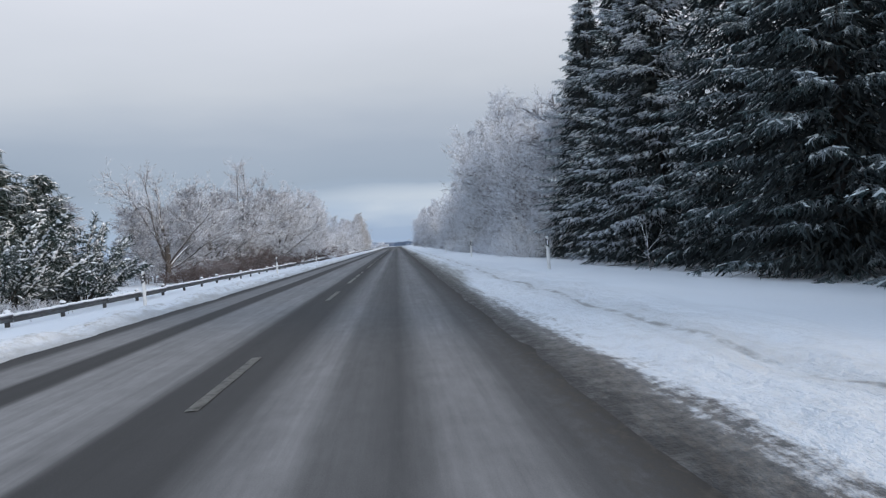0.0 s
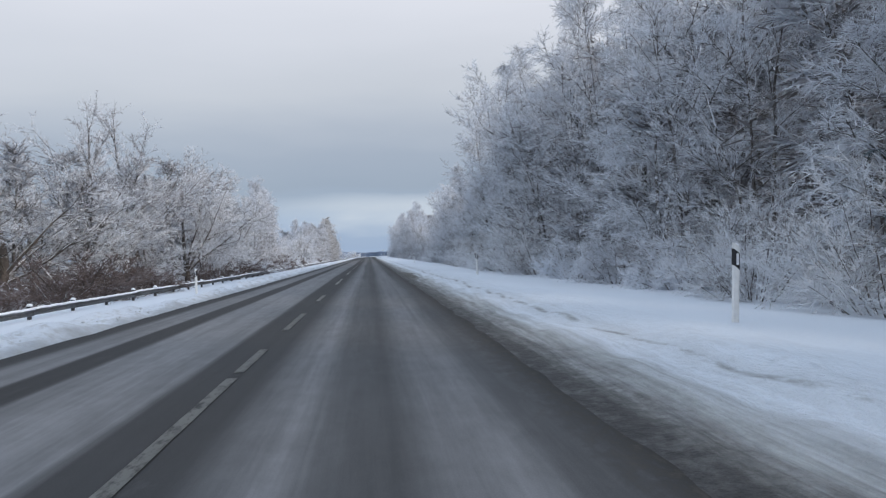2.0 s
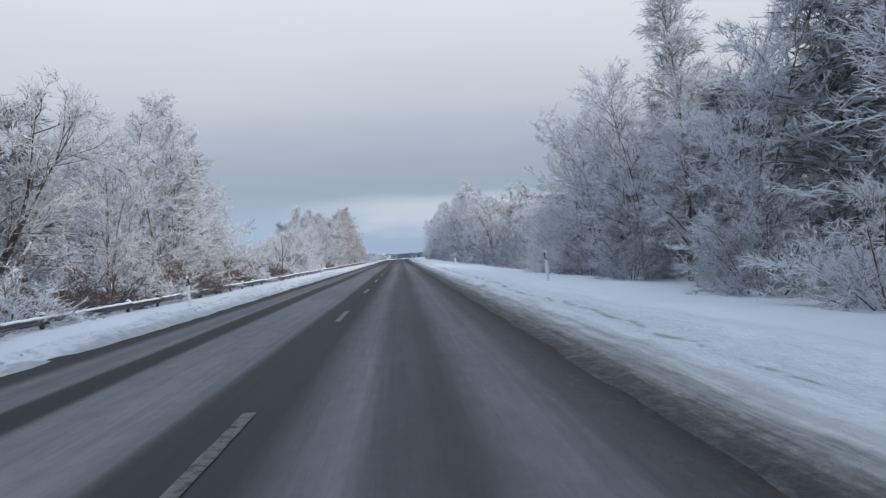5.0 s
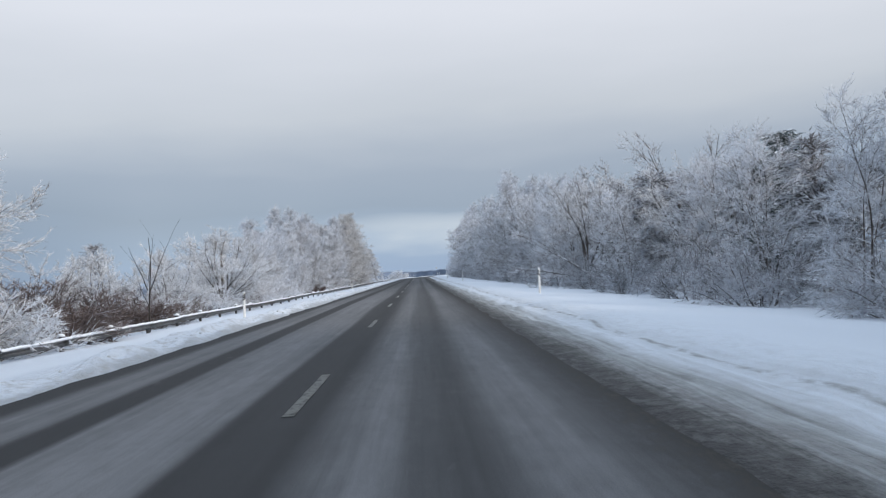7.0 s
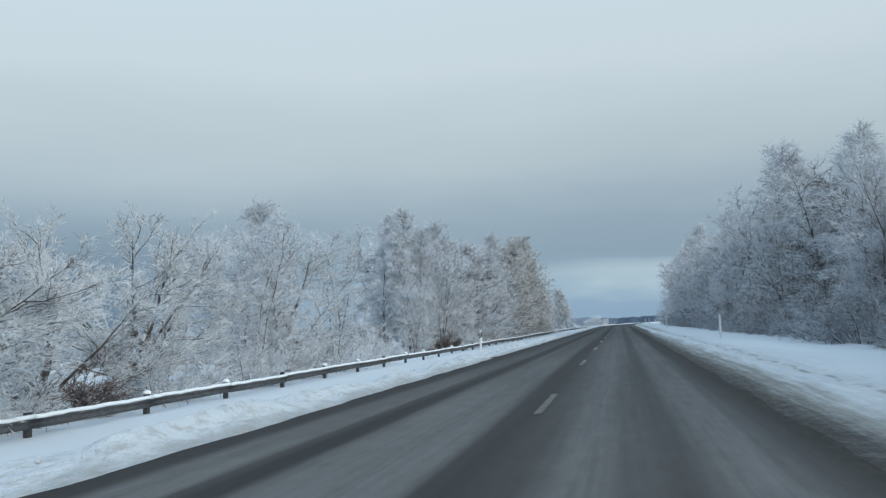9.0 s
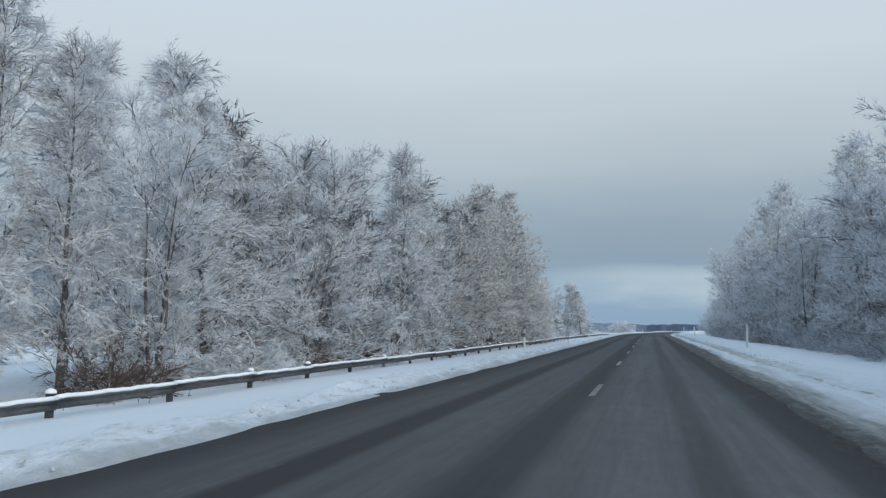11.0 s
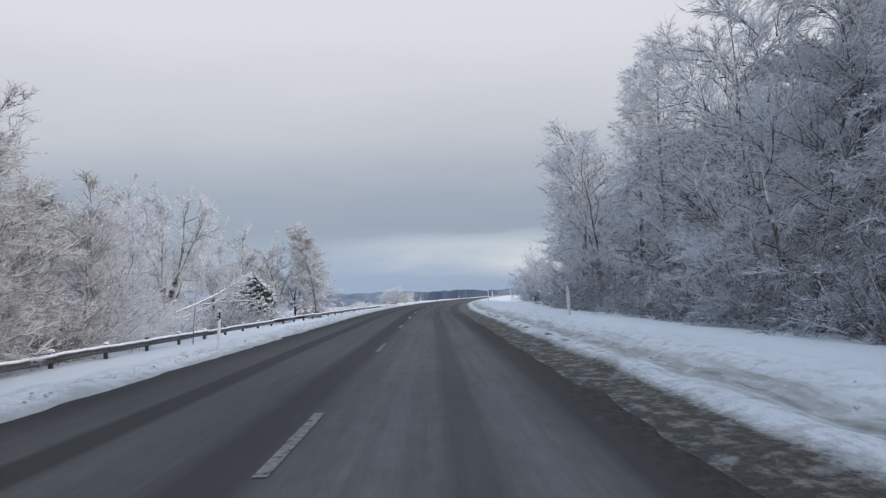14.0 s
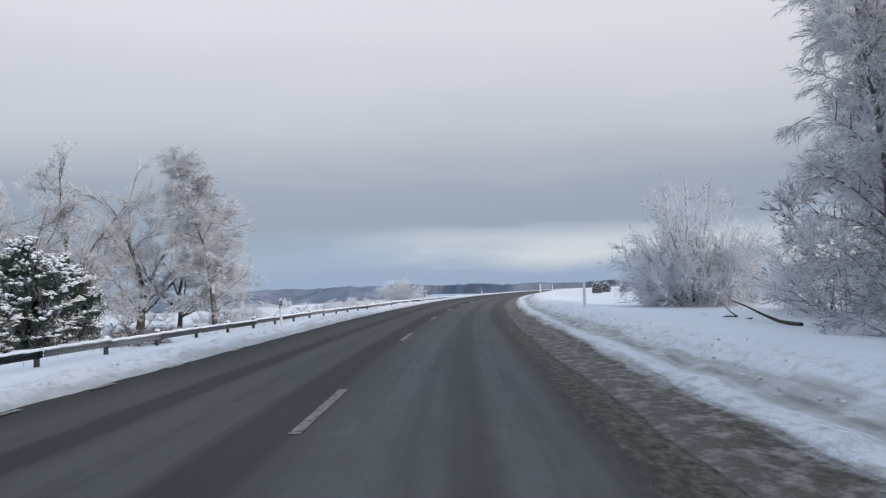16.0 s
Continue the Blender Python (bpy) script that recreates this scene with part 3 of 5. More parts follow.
def marker_post(side, banded):
    """A plastic marker post, 1.25 m: slanted top, black band and reflector unless snow hides them."""
    ob = new("marker_post")
    bm = bmesh.new()
    w, d, h = 0.062, 0.05, 1.22
    ring = [(-w, 0.0), (-w * 0.75, -d), (0, -d * 1.25), (w * 0.75, -d), (w, 0.0), (0, d * 0.5)]
    low = [bm.verts.new((x, y, -0.35)) for x, y in ring]
    top = [bm.verts.new((x, y, h - 0.05 * (x / w) * side)) for x, y in ring]
    for i in range(6):
        bm.faces.new((low[i], low[(i + 1) % 6], top[(i + 1) % 6], top[i]))
    bm.faces.new(low[::-1]), bm.faces.new(top)
    bmesh.ops.bevel(bm, geom=bm.edges[:], offset=0.006, segments=1, affect="EDGES")
    part("post_body", joined("post_body", bm, PLASTIC), ob)
    if banded:
        bm = bmesh.new()
        g = 1.05
        ring = [(x * g, y * g) for x, y in ring]
        low = [bm.verts.new((x, y, 0.86 - 0.05 * (x / w) * side)) for x, y in ring]
        top = [bm.verts.new((x, y, 1.12 - 0.05 * (x / w) * side)) for x, y in ring]
        for i in range(6):
            bm.faces.new((low[i], low[(i + 1) % 6], top[(i + 1) % 6], top[i]))
        bm.faces.new(low[::-1]), bm.faces.new(top)
        band = part("black_band", joined("black_band", bm, BLACK), ob)
        spots = ((0.0, 1.0),) if side > 0 else ((0.0, 0.94), (0.0, 1.05))
        for x, z in spots:
            bm = bmesh.new()
            tall = 0.18 if side > 0 else 0.055
            box_into(bm, (0.045, 0.012, tall), Matrix.Translation((x, -d * 1.25 * g - 0.004, z)))
            bmesh.ops.bevel(bm, geom=bm.edges[:], offset=0.004, segments=1, affect="EDGES")
            part("reflector", joined("reflector", bm, GLINT), band)
    bm = bmesh.new()
    bmesh.ops.create_icosphere(bm, subdivisions=2, radius=0.052, matrix=Matrix.Translation((0, -0.01, h + 0.005)) @ Matrix.Diagonal((1.0, 0.8, 0.6, 1)))
    part("snow_cap", joined("snow_cap", bm, SNOW, True), ob)
    return ob


POSTS = {-1: (26.6, 55.5, 82.4, 141.0, 191.0, 240.3, 289.7, 339.8, 390.8, 441.0, 491.0), 1: (27.1, 55.8, 84.4, 141.0, 192.5, 241.4, 289.2, 340.3, 390.8, 441.0, 491.0)}
rnd = random.Random(11)
POST_LABELS = {(-1, True): "white plastic marker post with black band and round reflectors", (1, True): "white plastic marker post with slanted black band in snow", (1, False): "white plastic marker post whitened all over by snow"}
first = {}
for side in (-1, 1):
    for s in POSTS[side]:
        u = (7.0 if s < 230 else 6.3) * side + (0.28 if side > 0 and s < 230 else 0.0)
        if side < 0 and s > 400:
            u = -6.0
        m = frame_at(s, u, land(s, u) - (0.2 if side > 0 and s > 300 else 0.0)) @ pose(0, 0, 0, rnd.uniform(-2, 2), rnd.uniform(-2.5, 2.5) - 1.0, rnd.uniform(-8, 8))
        kind = (side, side < 0 or s < 230)
        if kind in first:
            copy_thing(first[kind], m)
        else:
            first[kind] = tagged(marker_post(*kind), POST_LABELS[kind], "marker post", "marker posts along the road")
            first[kind].matrix_basis = m

# ---------------------------------------------------------------- trees


class Growth:
    """Collects vertices and faces of one mesh."""

    def __init__(self):
        self.v, self.f, self.count = [], [], 0

    def tube(self, pts, radii, sides):
        pts = [Vector(p) for p in pts]
        base = self.count
        for i, p in enumerate(pts):
            d = (pts[min(i + 1, len(pts) - 1)] - pts[max(i - 1, 0)]).normalized()
            a = d.orthogonal().normalized()
            b = d.cross(a)
            for k in range(sides):
                w = 2 * math.pi * k / sides
                q = p + (a * math.cos(w) + b * math.sin(w)) * radii[i]
                self.v.append([q.x, q.y, q.z])
        for i in range(len(pts) - 1):
            for k in range(sides):
                a, b = base + i * sides + k, base + i * sides + (k + 1) % sides
                self.f.append((a, b, b + sides, a + sides))
        self.count += len(pts) * sides

    def cones(self, base, tip, r):
        """Slender three-sided spikes from base to tip, for arrays."""
        d = tip - base
        d /= np.linalg.norm(d, axis=1)[:, None] + 1e-9
        a = np.cross(d, np.array([0.31, 0.42, 0.85]))
        a /= np.linalg.norm(a, axis=1)[:, None] + 1e-9
        b = np.cross(d, a)
        r = np.broadcast_to(np.asarray(r, float), (len(base),))[:, None]
        ring = [base + (a * math.cos(w) + b * math.sin(w)) * r for w in (0, 2.094, 4.189)]
        v = np.stack([*ring, tip], 1).reshape(-1, 3)
        i = self.count + 4 * np.arange(len(base))
        self.v += v.tolist()
        self.f += np.stack([np.stack([i, i + 1, i + 3], 1), np.stack([i + 1, i + 2, i + 3], 1), np.stack([i + 2, i, i + 3], 1)], 1).reshape(-1, 3).tolist()
        self.count += 4 * len(base)

    def slivers(self, base, tip, r):
        """Single tapering blades from base to tip, turned at random, for arrays."""
        d = tip - base
        ref = np.stack([np.sin(np.arange(len(base)) * 2.399), np.cos(np.arange(len(base)) * 1.731), np.sin(np.arange(len(base)) * 0.77)], 1)
        a = np.cross(d, ref)
        a /= np.linalg.norm(a, axis=1)[:, None] + 1e-9
        r = np.broadcast_to(np.asarray(r, float), (len(base),))[:, None]
        v = np.stack([base - a * r, base + a * r, tip], 1).reshape(-1, 3)
        i = self.count + 3 * np.arange(len(base))
        self.v += v.tolist()
        self.f += np.stack([i, i + 1, i + 2], 1).tolist()
        self.count += 3 * len(base)

    def spindles(self, base, tip, r, lift=0.0, flat=1.0):
        """Four-sided spindles, thickest a third of the way, for arrays."""
        d = tip - base
        d /= np.linalg.norm(d, axis=1)[:, None] + 1e-9
        a = np.cross(d, np.array([0.0, 0.0, 1.0]))
        a /= np.linalg.norm(a, axis=1)[:, None] + 1e-9
        b = np.cross(a, d)
        r = np.broadcast_to(np.asarray(r, float), (len(base),))[:, None]
        mid = base + (tip - base) * 0.4 + b * lift
        ring = [mid + a * r, mid + b * r * flat, mid - a * r, mid - b * r * flat]
        v = np.stack([base, *ring, tip], 1).reshape(-1, 3)
        i = self.count + 6 * np.arange(len(base))
        tri = []
        for k in range(4):
            p, q = i + 1 + k, i + 1 + (k + 1) % 4
            tri += [np.stack([i, q, p], 1), np.stack([p, q, i + 5], 1)]
        self.v += v.tolist()
        self.f += np.stack(tri, 1).reshape(-1, 3).tolist()
        self.count += 6 * len(base)

    def ribbon(self, pts, r):
        """A thin tapering three-sided line along points, cheaper than a tube."""
        p = np.array(pts)
        self.cones(p[:-1], p[1:] + (p[1:] - p[:-1]) * 0.15, np.linspace(r, r * 0.4, len(p) - 1))

    def mesh(self, name, material, smooth=False, wood=None, woody=0):
        """wood: a second material for the first faces, woody of them."""
        me = bpy.data.meshes.new(name)
        me.from_pydata(self.v, [], self.f)
        me.materials.append(material)
        if wood:
            me.materials.append(wood)
            me.polygons.foreach_set("material_index", [1] * woody + [0] * (len(self.f) - woody))
        if smooth:
            me.polygons.foreach_set("use_smooth", [True] * len(me.polygons))
        return me


def limb(rng, start, way, length, steps, bend, wobble):
    """A bending line of points."""
    pts, p, d = [start], start.copy(), way / np.linalg.norm(way)
    for _ in range(steps):
        p = p + d * length / steps
        pts.append(p)
        d = d + np.array([0, 0, bend]) / steps + rng.normal(0, wobble, 3)
        d = d / np.linalg.norm(d)
    return np.array(pts)


def along(pts, t):
    """The place and direction at share t of a line of points."""
    k = t * (len(pts) - 1)
    i = min(int(k), len(pts) - 2)
    return pts[i] + (pts[i + 1] - pts[i]) * (k - i), (pts[i + 1] - pts[i]) / (np.linalg.norm(pts[i + 1] - pts[i]) + 1e-9)


def sprays(rng, lines, each, length, spread, droop, thick, crown, again):
    """Feathered twigs off lines of points, to both sides by turns, and short rimed tufts off those."""
    base, way = [], []
    for pts in lines:
        for t in rng.uniform(0.1, 1.0, each):
            p, d = along(pts, t)
            base.append(p), way.append(d)
    base, way = np.array(base), np.array(way)
    turn = np.where(np.arange(len(base)) % 2, 1.0, -1.0)[:, None]
    for level in range(2):
        side = np.cross(way, np.array([0.0, 0.0, 0.7]) + rng.normal(0, 0.8, way.shape))
        side /= np.linalg.norm(side, axis=1)[:, None] + 1e-9
        way = way + side * turn * spread * rng.uniform(0.5, 1.7, (len(base), 1)) + rng.normal(0, spread * 0.45, way.shape) + np.array([0, 0, -droop])
        way /= np.linalg.norm(way, axis=1)[:, None]
        ln = length * (1.0, 0.62)[level] * rng.uniform(0.55, 1.4, len(base))[:, None]
        tip = base + way * ln
        crown.slivers(base, tip, thick * (1.0, 0.8)[level] * rng.uniform(0.6, 1.4, len(base)))
        if level or not again:
            break
        n = len(base)
        base = np.repeat(base, again, 0) + np.repeat(tip - base, again, 0) * rng.uniform(0.1, 1.05, (n * again, 1))
        way = np.repeat(way, again, 0)
        turn = np.where(np.arange(len(base)) % 2, 1.0, -1.0)[:, None]


def leafless(seed, style, fine, H=12.0, rich=1.0):
    """Stems, crown and its share of wood of a rimed tree. style: birch (one trunk, hanging twigs) or round (several stems, full to the ground)."""
    rng = np.random.RandomState(seed)
    trunks, crown, lines = [], Growth(), []
    stems = 1 if style == "birch" else 3
    lean = rng.normal(0, 0.03, 2)
    turn = rng.uniform(0, 6.28)
    for st in range(stems):
        a = turn + 2.1 * st
        k = 0.0 if stems == 1 else rng.uniform(0.04, 0.12)
        away = np.array([lean[0] + k * math.cos(a), lean[1] + k * math.sin(a), 1.0])
        height = H * (1.0 if st == 0 else rng.uniform(0.74, 0.96))
        start = np.array([0.3 * math.cos(a), 0.3 * math.sin(a), -0.3]) if stems > 1 else np.array([0, 0, -0.3])
        line = limb(rng, start, away, height, 10, 0.12, 0.03 if style == "birch" else 0.065)
        r0 = {"birch": 0.125, "round": 0.066}[style] * (H / 12.0) ** 0.7
        wood = Growth()
        wood.tube(line, [r0 * 1.15 * (1 - i / 10) ** 1.25 + 0.008 for i in range(11)], 7 if fine else 4)
        trunks.append(wood)
        lines.extend([line[6:], line[8:]])
        n1 = int({2: 38, 0: 20}[fine] * (H / 12.0) ** 0.8 / (1.0 if stems == 1 else 2.2))
        for i in range(n1):
            x = (i + rng.uniform(0, 1)) / n1
            f = min(0.97, 0.08 + 0.9 * x if style == "birch" else 0.03 + 0.93 * x ** 1.2)
            turn += 2.4 + rng.normal(0, 0.4)
            p, _ = along(line, f)
            if style == "birch":
                reach, climb, bend = H ** 0.8 * 0.37 * (1.02 - 0.74 * f) * min(1, 0.75 + 1.5 * f), 1.0 + 1.1 * f, -0.75 if H > 14 else -0.55
            else:
                reach, climb, bend = H ** 0.8 * 0.385 * math.sqrt(max(0.05, 1.0 - (abs(f - 0.32) / 0.72) ** 2)), 0.40 + 1.2 * f, -0.15 + 0.1 * f
            reach *= rng.uniform(0.82, 1.12)
            way = np.array([math.cos(turn), math.sin(turn), climb * rng.uniform(0.7, 1.2)])
            pts = limb(rng, p, way, reach, 5, bend, 0.09)
            pts[:, 2] = np.maximum(pts[:, 2], 0.12)
            crown.tube(pts, [max(0.013, r0 * 0.30 * (1.1 - f)) * (1 - 0.8 * q / 5) + 0.005 for q in range(6)], 3)
            lines.append(pts)
            twigs = {2: 7, 0: 4}[fine]
            for j in range(twigs):
                t = 0.14 + 0.84 * (j + rng.uniform(0, 1)) / twigs
                q, d = along(pts, t)
                side = np.cross(d, np.array([0, 0, 0.7]) + rng.normal(0, 0.8, 3))
                side /= np.linalg.norm(side) + 1e-9
                w = d * 0.8 + side * (1 if j % 2 else -1) * rng.uniform(0.4, 1.0) + rng.normal(0, 0.18, 3)
                sub = limb(rng, q, w, reach * rng.uniform(0.34, 0.55) * (1.15 - 0.6 * t) + 0.3, 3, bend * 0.8, 0.10)
                crown.ribbon(sub, 0.026)
                lines.append(sub)
    woody = len(crown.f)
    droop = {"birch": 0.26 if H > 14 else 0.12, "round": -0.06}[style]
    each, again = (int(8 * rich), int(9 * rich ** 0.5)) if fine else (6, 6)
    sprays(rng, lines, each, 0.46 if fine else 0.8, 0.5, droop, (0.0145 if fine else 0.050) / rich ** 0.25, crown, again)
    for q in crown.v:
        if q[2] < 0.02:
            q[2] = 0.02
    return trunks, crown, woody


def spreading(seed, dense, H=9.0, fork=0.22, rich=1.0):
    """A low-forking tree with a domed crown: limbs fan out and curve upwards."""
    rng = np.random.RandomState(seed)
    trunk, crown, lines = Growth(), Growth(), []
    line = limb(rng, np.array([0, 0, -0.3]), np.array([rng.normal(0, 0.08), rng.normal(0, 0.08), 1.0]), H * fork + 0.3, 5, 0, 0.05)
    r0 = 0.0195 * H
    trunk.tube(line, [r0 * (1.2 - 0.07 * i) for i in range(6)], 8)
    mains = 8
    for i in range(mains):
        a = 2.4 * i + rng.normal(0, 0.25)
        tilt = (0.12, 0.5, 0.95, 0.35, 0.75, 1.2, 0.6, 1.0)[i % 8] + rng.normal(0, 0.08)
        p, _ = along(line, 0.55 + 0.45 * (1 - min(1, tilt)) if i else 1.0)
        ln = H * (1 - fork) * (0.93 - 0.10 * min(1.2, tilt)) * rng.uniform(0.9, 1.06)
        pts = limb(rng, p, np.array([math.sin(tilt) * math.cos(a), math.sin(tilt) * math.sin(a), math.cos(tilt)]), ln, 6, 0.25, 0.10)
        crown.tube(pts, [r0 * (0.46 if i else 0.85) * (1 - 0.93 * q / 6) ** 1.3 + 0.006 for q in range(7)], 5)
        lines.extend([pts[2:], pts[4:]])
        for _ in range(12):
            t = rng.uniform(0.15, 0.97)
            q, d = along(pts, t)
            out = np.array([q[0], q[1], 0]) / (np.hypot(q[0], q[1]) + 0.4)
            sub = limb(rng, q, d * 0.8 + rng.normal(0, 0.42, 3) + out * 0.45, H * rng.uniform(0.16, 0.28) * (1.2 - 0.5 * t), 4, 0.15, 0.12)
            crown.tube(sub, [0.024, 0.019, 0.014, 0.010, 0.006], 3)
            lines.append(sub)
            for _ in range(4):
                q, d = along(sub, rng.uniform(0.2, 1.0))
                twig = limb(rng, q, d + rng.normal(0, 0.45, 3), H * rng.uniform(0.06, 0.13), 2, 0.1, 0.12)
                crown.ribbon(twig, 0.013)
                lines.append(twig)
    woody = len(crown.f)
    sprays(rng, lines, int(7 * rich) if dense else 5, 0.36, 0.55, -0.03, 0.0125 / rich ** 0.25 if dense else 0.011, crown, int(8 * rich ** 0.5) if dense else 6)
    for q in crown.v:
        if q[2] < 0.02:
            q[2] = 0.02
    return [trunk], crown, woody


def shrub(seed, height, stems, wide=1.0, thick=0.0135):
    """Many arching stems with twigs from the snow up."""
    rng = np.random.RandomState(seed)
    wood, crown, lines = Growth(), Growth(), []
    rx = 0.56 * height * wide
    for i in range(stems):
        a = 2.4 * i + rng.normal(0, 0.3)
        tilt = 1.25 * math.sqrt((i + 0.5) / stems)
        d = np.array([math.sin(tilt) * math.cos(a), math.sin(tilt) * math.sin(a), math.cos(tilt)])
        full = 1.0 / math.sqrt((d[0] ** 2 + d[1] ** 2) / rx ** 2 + d[2] ** 2 / height ** 2)
        r = 0.35 * rx * math.sin(tilt)
        start = np.array([r * math.cos(a), r * math.sin(a), -0.12])
        pts = limb(rng, start, d + np.array([0, 0, 0.25]), full * rng.uniform(0.70, 0.88) - 0.5 * r, 5, -0.25, 0.07)
        pts[:, 2] = np.maximum(pts[:, 2], -0.12)
        wood.tube(pts, [0.022 * (1 - 0.8 * q / 5) + 0.004 for q in range(6)], 3)
        lines.append(pts)
        for _ in range(5):
            q, d = along(pts, rng.uniform(0.15, 0.98))
            sub = limb(rng, q, d + rng.normal(0, 0.70, 3), height * rng.uniform(0.12, 0.25), 3, -0.2, 0.1)
            crown.ribbon(sub, 0.014)
            lines.append(sub)
    sprays(rng, lines, 6, 0.06 * height + 0.18, 0.55, 0.02, thick, crown, 9)
    for q in crown.v:
        if q[2] < 0.02:
            q[2] = 0.02
    return wood, crown


def conifer(seed, height, radius, whorls, boughs, shoots):
    """Pine: whorls of rising boughs with needle shoots, and the snow that lies on them."""
    rng = np.random.RandomState(seed)
    wood, green, snow = Growth(), Growth(), Growth()
    trunk = limb(rng, np.array([0, 0, -0.3]), np.array([0, 0, 1.0]), height, 10, 0, 0.008)
    wood.tube(trunk, [0.20 * (1 - 0.95 * i / 10) * height / 14 + 0.015 for i in range(11)], 7)
    B, T, R, SB, ST, SR = [], [], [], [], [], []
    for k in range(whorls):
        f = (k + 0.4) / whorls
        z = height * (0.035 + 0.955 * f)
        reach = radius * ((1 - f) ** 0.75) * (0.85 + 0.15 * min(1, f * 8)) + 0.12
        for j in range(boughs if f < 0.75 else max(4, boughs - 2)):
            a = 2 * math.pi * j / boughs + k * 1.1 + rng.normal(0, 0.2)
            rr = reach * rng.uniform(0.72, 1.15)
            way = np.array([math.cos(a), math.sin(a), 0.55])
            pts = limb(rng, np.array([0, 0, z + rng.normal(0, 0.12)]), way, rr, 5, -0.25, 0.07)
            wood.tube(pts, [0.028 * (1 - 0.8 * i / 5) for i in range(6)], 3)
            if rng.uniform() < 0.3:
                for i in range(3, 5):
                    up = np.array([0, 0, 0.05])
                    SB.append(pts[i] + up), ST.append(pts[i + 1] + up + (pts[i + 1] - pts[i]) * 0.15), SR.append(rng.uniform(0.014, 0.030))
            n = max(5, int(shoots * (0.45 + 0.55 * rr / radius)))
            for i in range(n):
                t = 0.18 + 0.82 * (i + rng.uniform(0, 1)) / n
                p, d = along(pts, min(t, 1.0))
                side = np.cross(d, [0, 0, 1.0])
                side /= np.linalg.norm(side) + 1e-9
                s = 1 if i % 2 else -1
                w = d * 0.75 + side * s * rng.uniform(0.35, 1.0) + np.array([0, 0, rng.uniform(-0.65, 0.05)])
                w /= np.linalg.norm(w)
                ln = (0.30 + 0.42 * (1 - 0.5 * t) * min(1, rr / 2.0)) * rng.uniform(0.7, 1.3)
                B.append(p), T.append(p + w * ln), R.append(0.022)
                across = np.cross(w, [0, 0, 1.0])
                for q in range(7):
                    e = p + w * ln * (0.08 + 0.13 * q)
                    out = w * 0.6 + across * (1 if q % 2 else -1) + np.array([0, 0, rng.uniform(-0.9, 0.1)])
                    tip = e + out * rng.uniform(0.10, 0.26)
                    B.append(e), T.append(tip), R.append(0.019)
                    if rng.uniform() < 0.4 * t * t:
                        SB.append(e + np.array([0, 0, 0.03])), ST.append(tip + np.array([0, 0, 0.015])), SR.append(rng.uniform(0.010, 0.018))
                for q in range(3):
                    hang = np.array([rng.normal(0, 0.3), rng.normal(0, 0.3), -1.0])
                    e = p + w * ln * rng.uniform(0.1, 0.8)
                    B.append(e), T.append(e + hang * rng.uniform(0.2, 0.5)), R.append(0.022)
                if rng.uniform() < 0.5 * t * t:
                    SB.append(p + w * ln * 0.3 + np.array([0, 0, 0.03])), ST.append(p + w * ln * 0.95 + np.array([0, 0, 0.025])), SR.append(rng.uniform(0.015, 0.030))
    for _ in range(2600 if height > 10 else 500):
        f = rng.uniform(0.0, 1.0) ** 1.5 * 0.97
        a = rng.uniform(0, 6.28)
        reach = radius * ((1 - f) ** 0.75) * rng.uniform(0.02, 0.55)
        p = np.array([math.cos(a) * reach, math.sin(a) * reach, height * (0.03 + 0.95 * f)])
        B.append(p), T.append(p + np.array([math.cos(a) * 0.35 + rng.normal(0, 0.2), math.sin(a) * 0.35 + rng.normal(0, 0.2), -rng.uniform(0.3, 0.7)])), R.append(0.055)
    green.slivers(np.array(B), np.array(T), np.array(R))
    snow.slivers(np.array(SB), np.array(ST), np.array(SR) * 1.9)
    return wood, green, snow


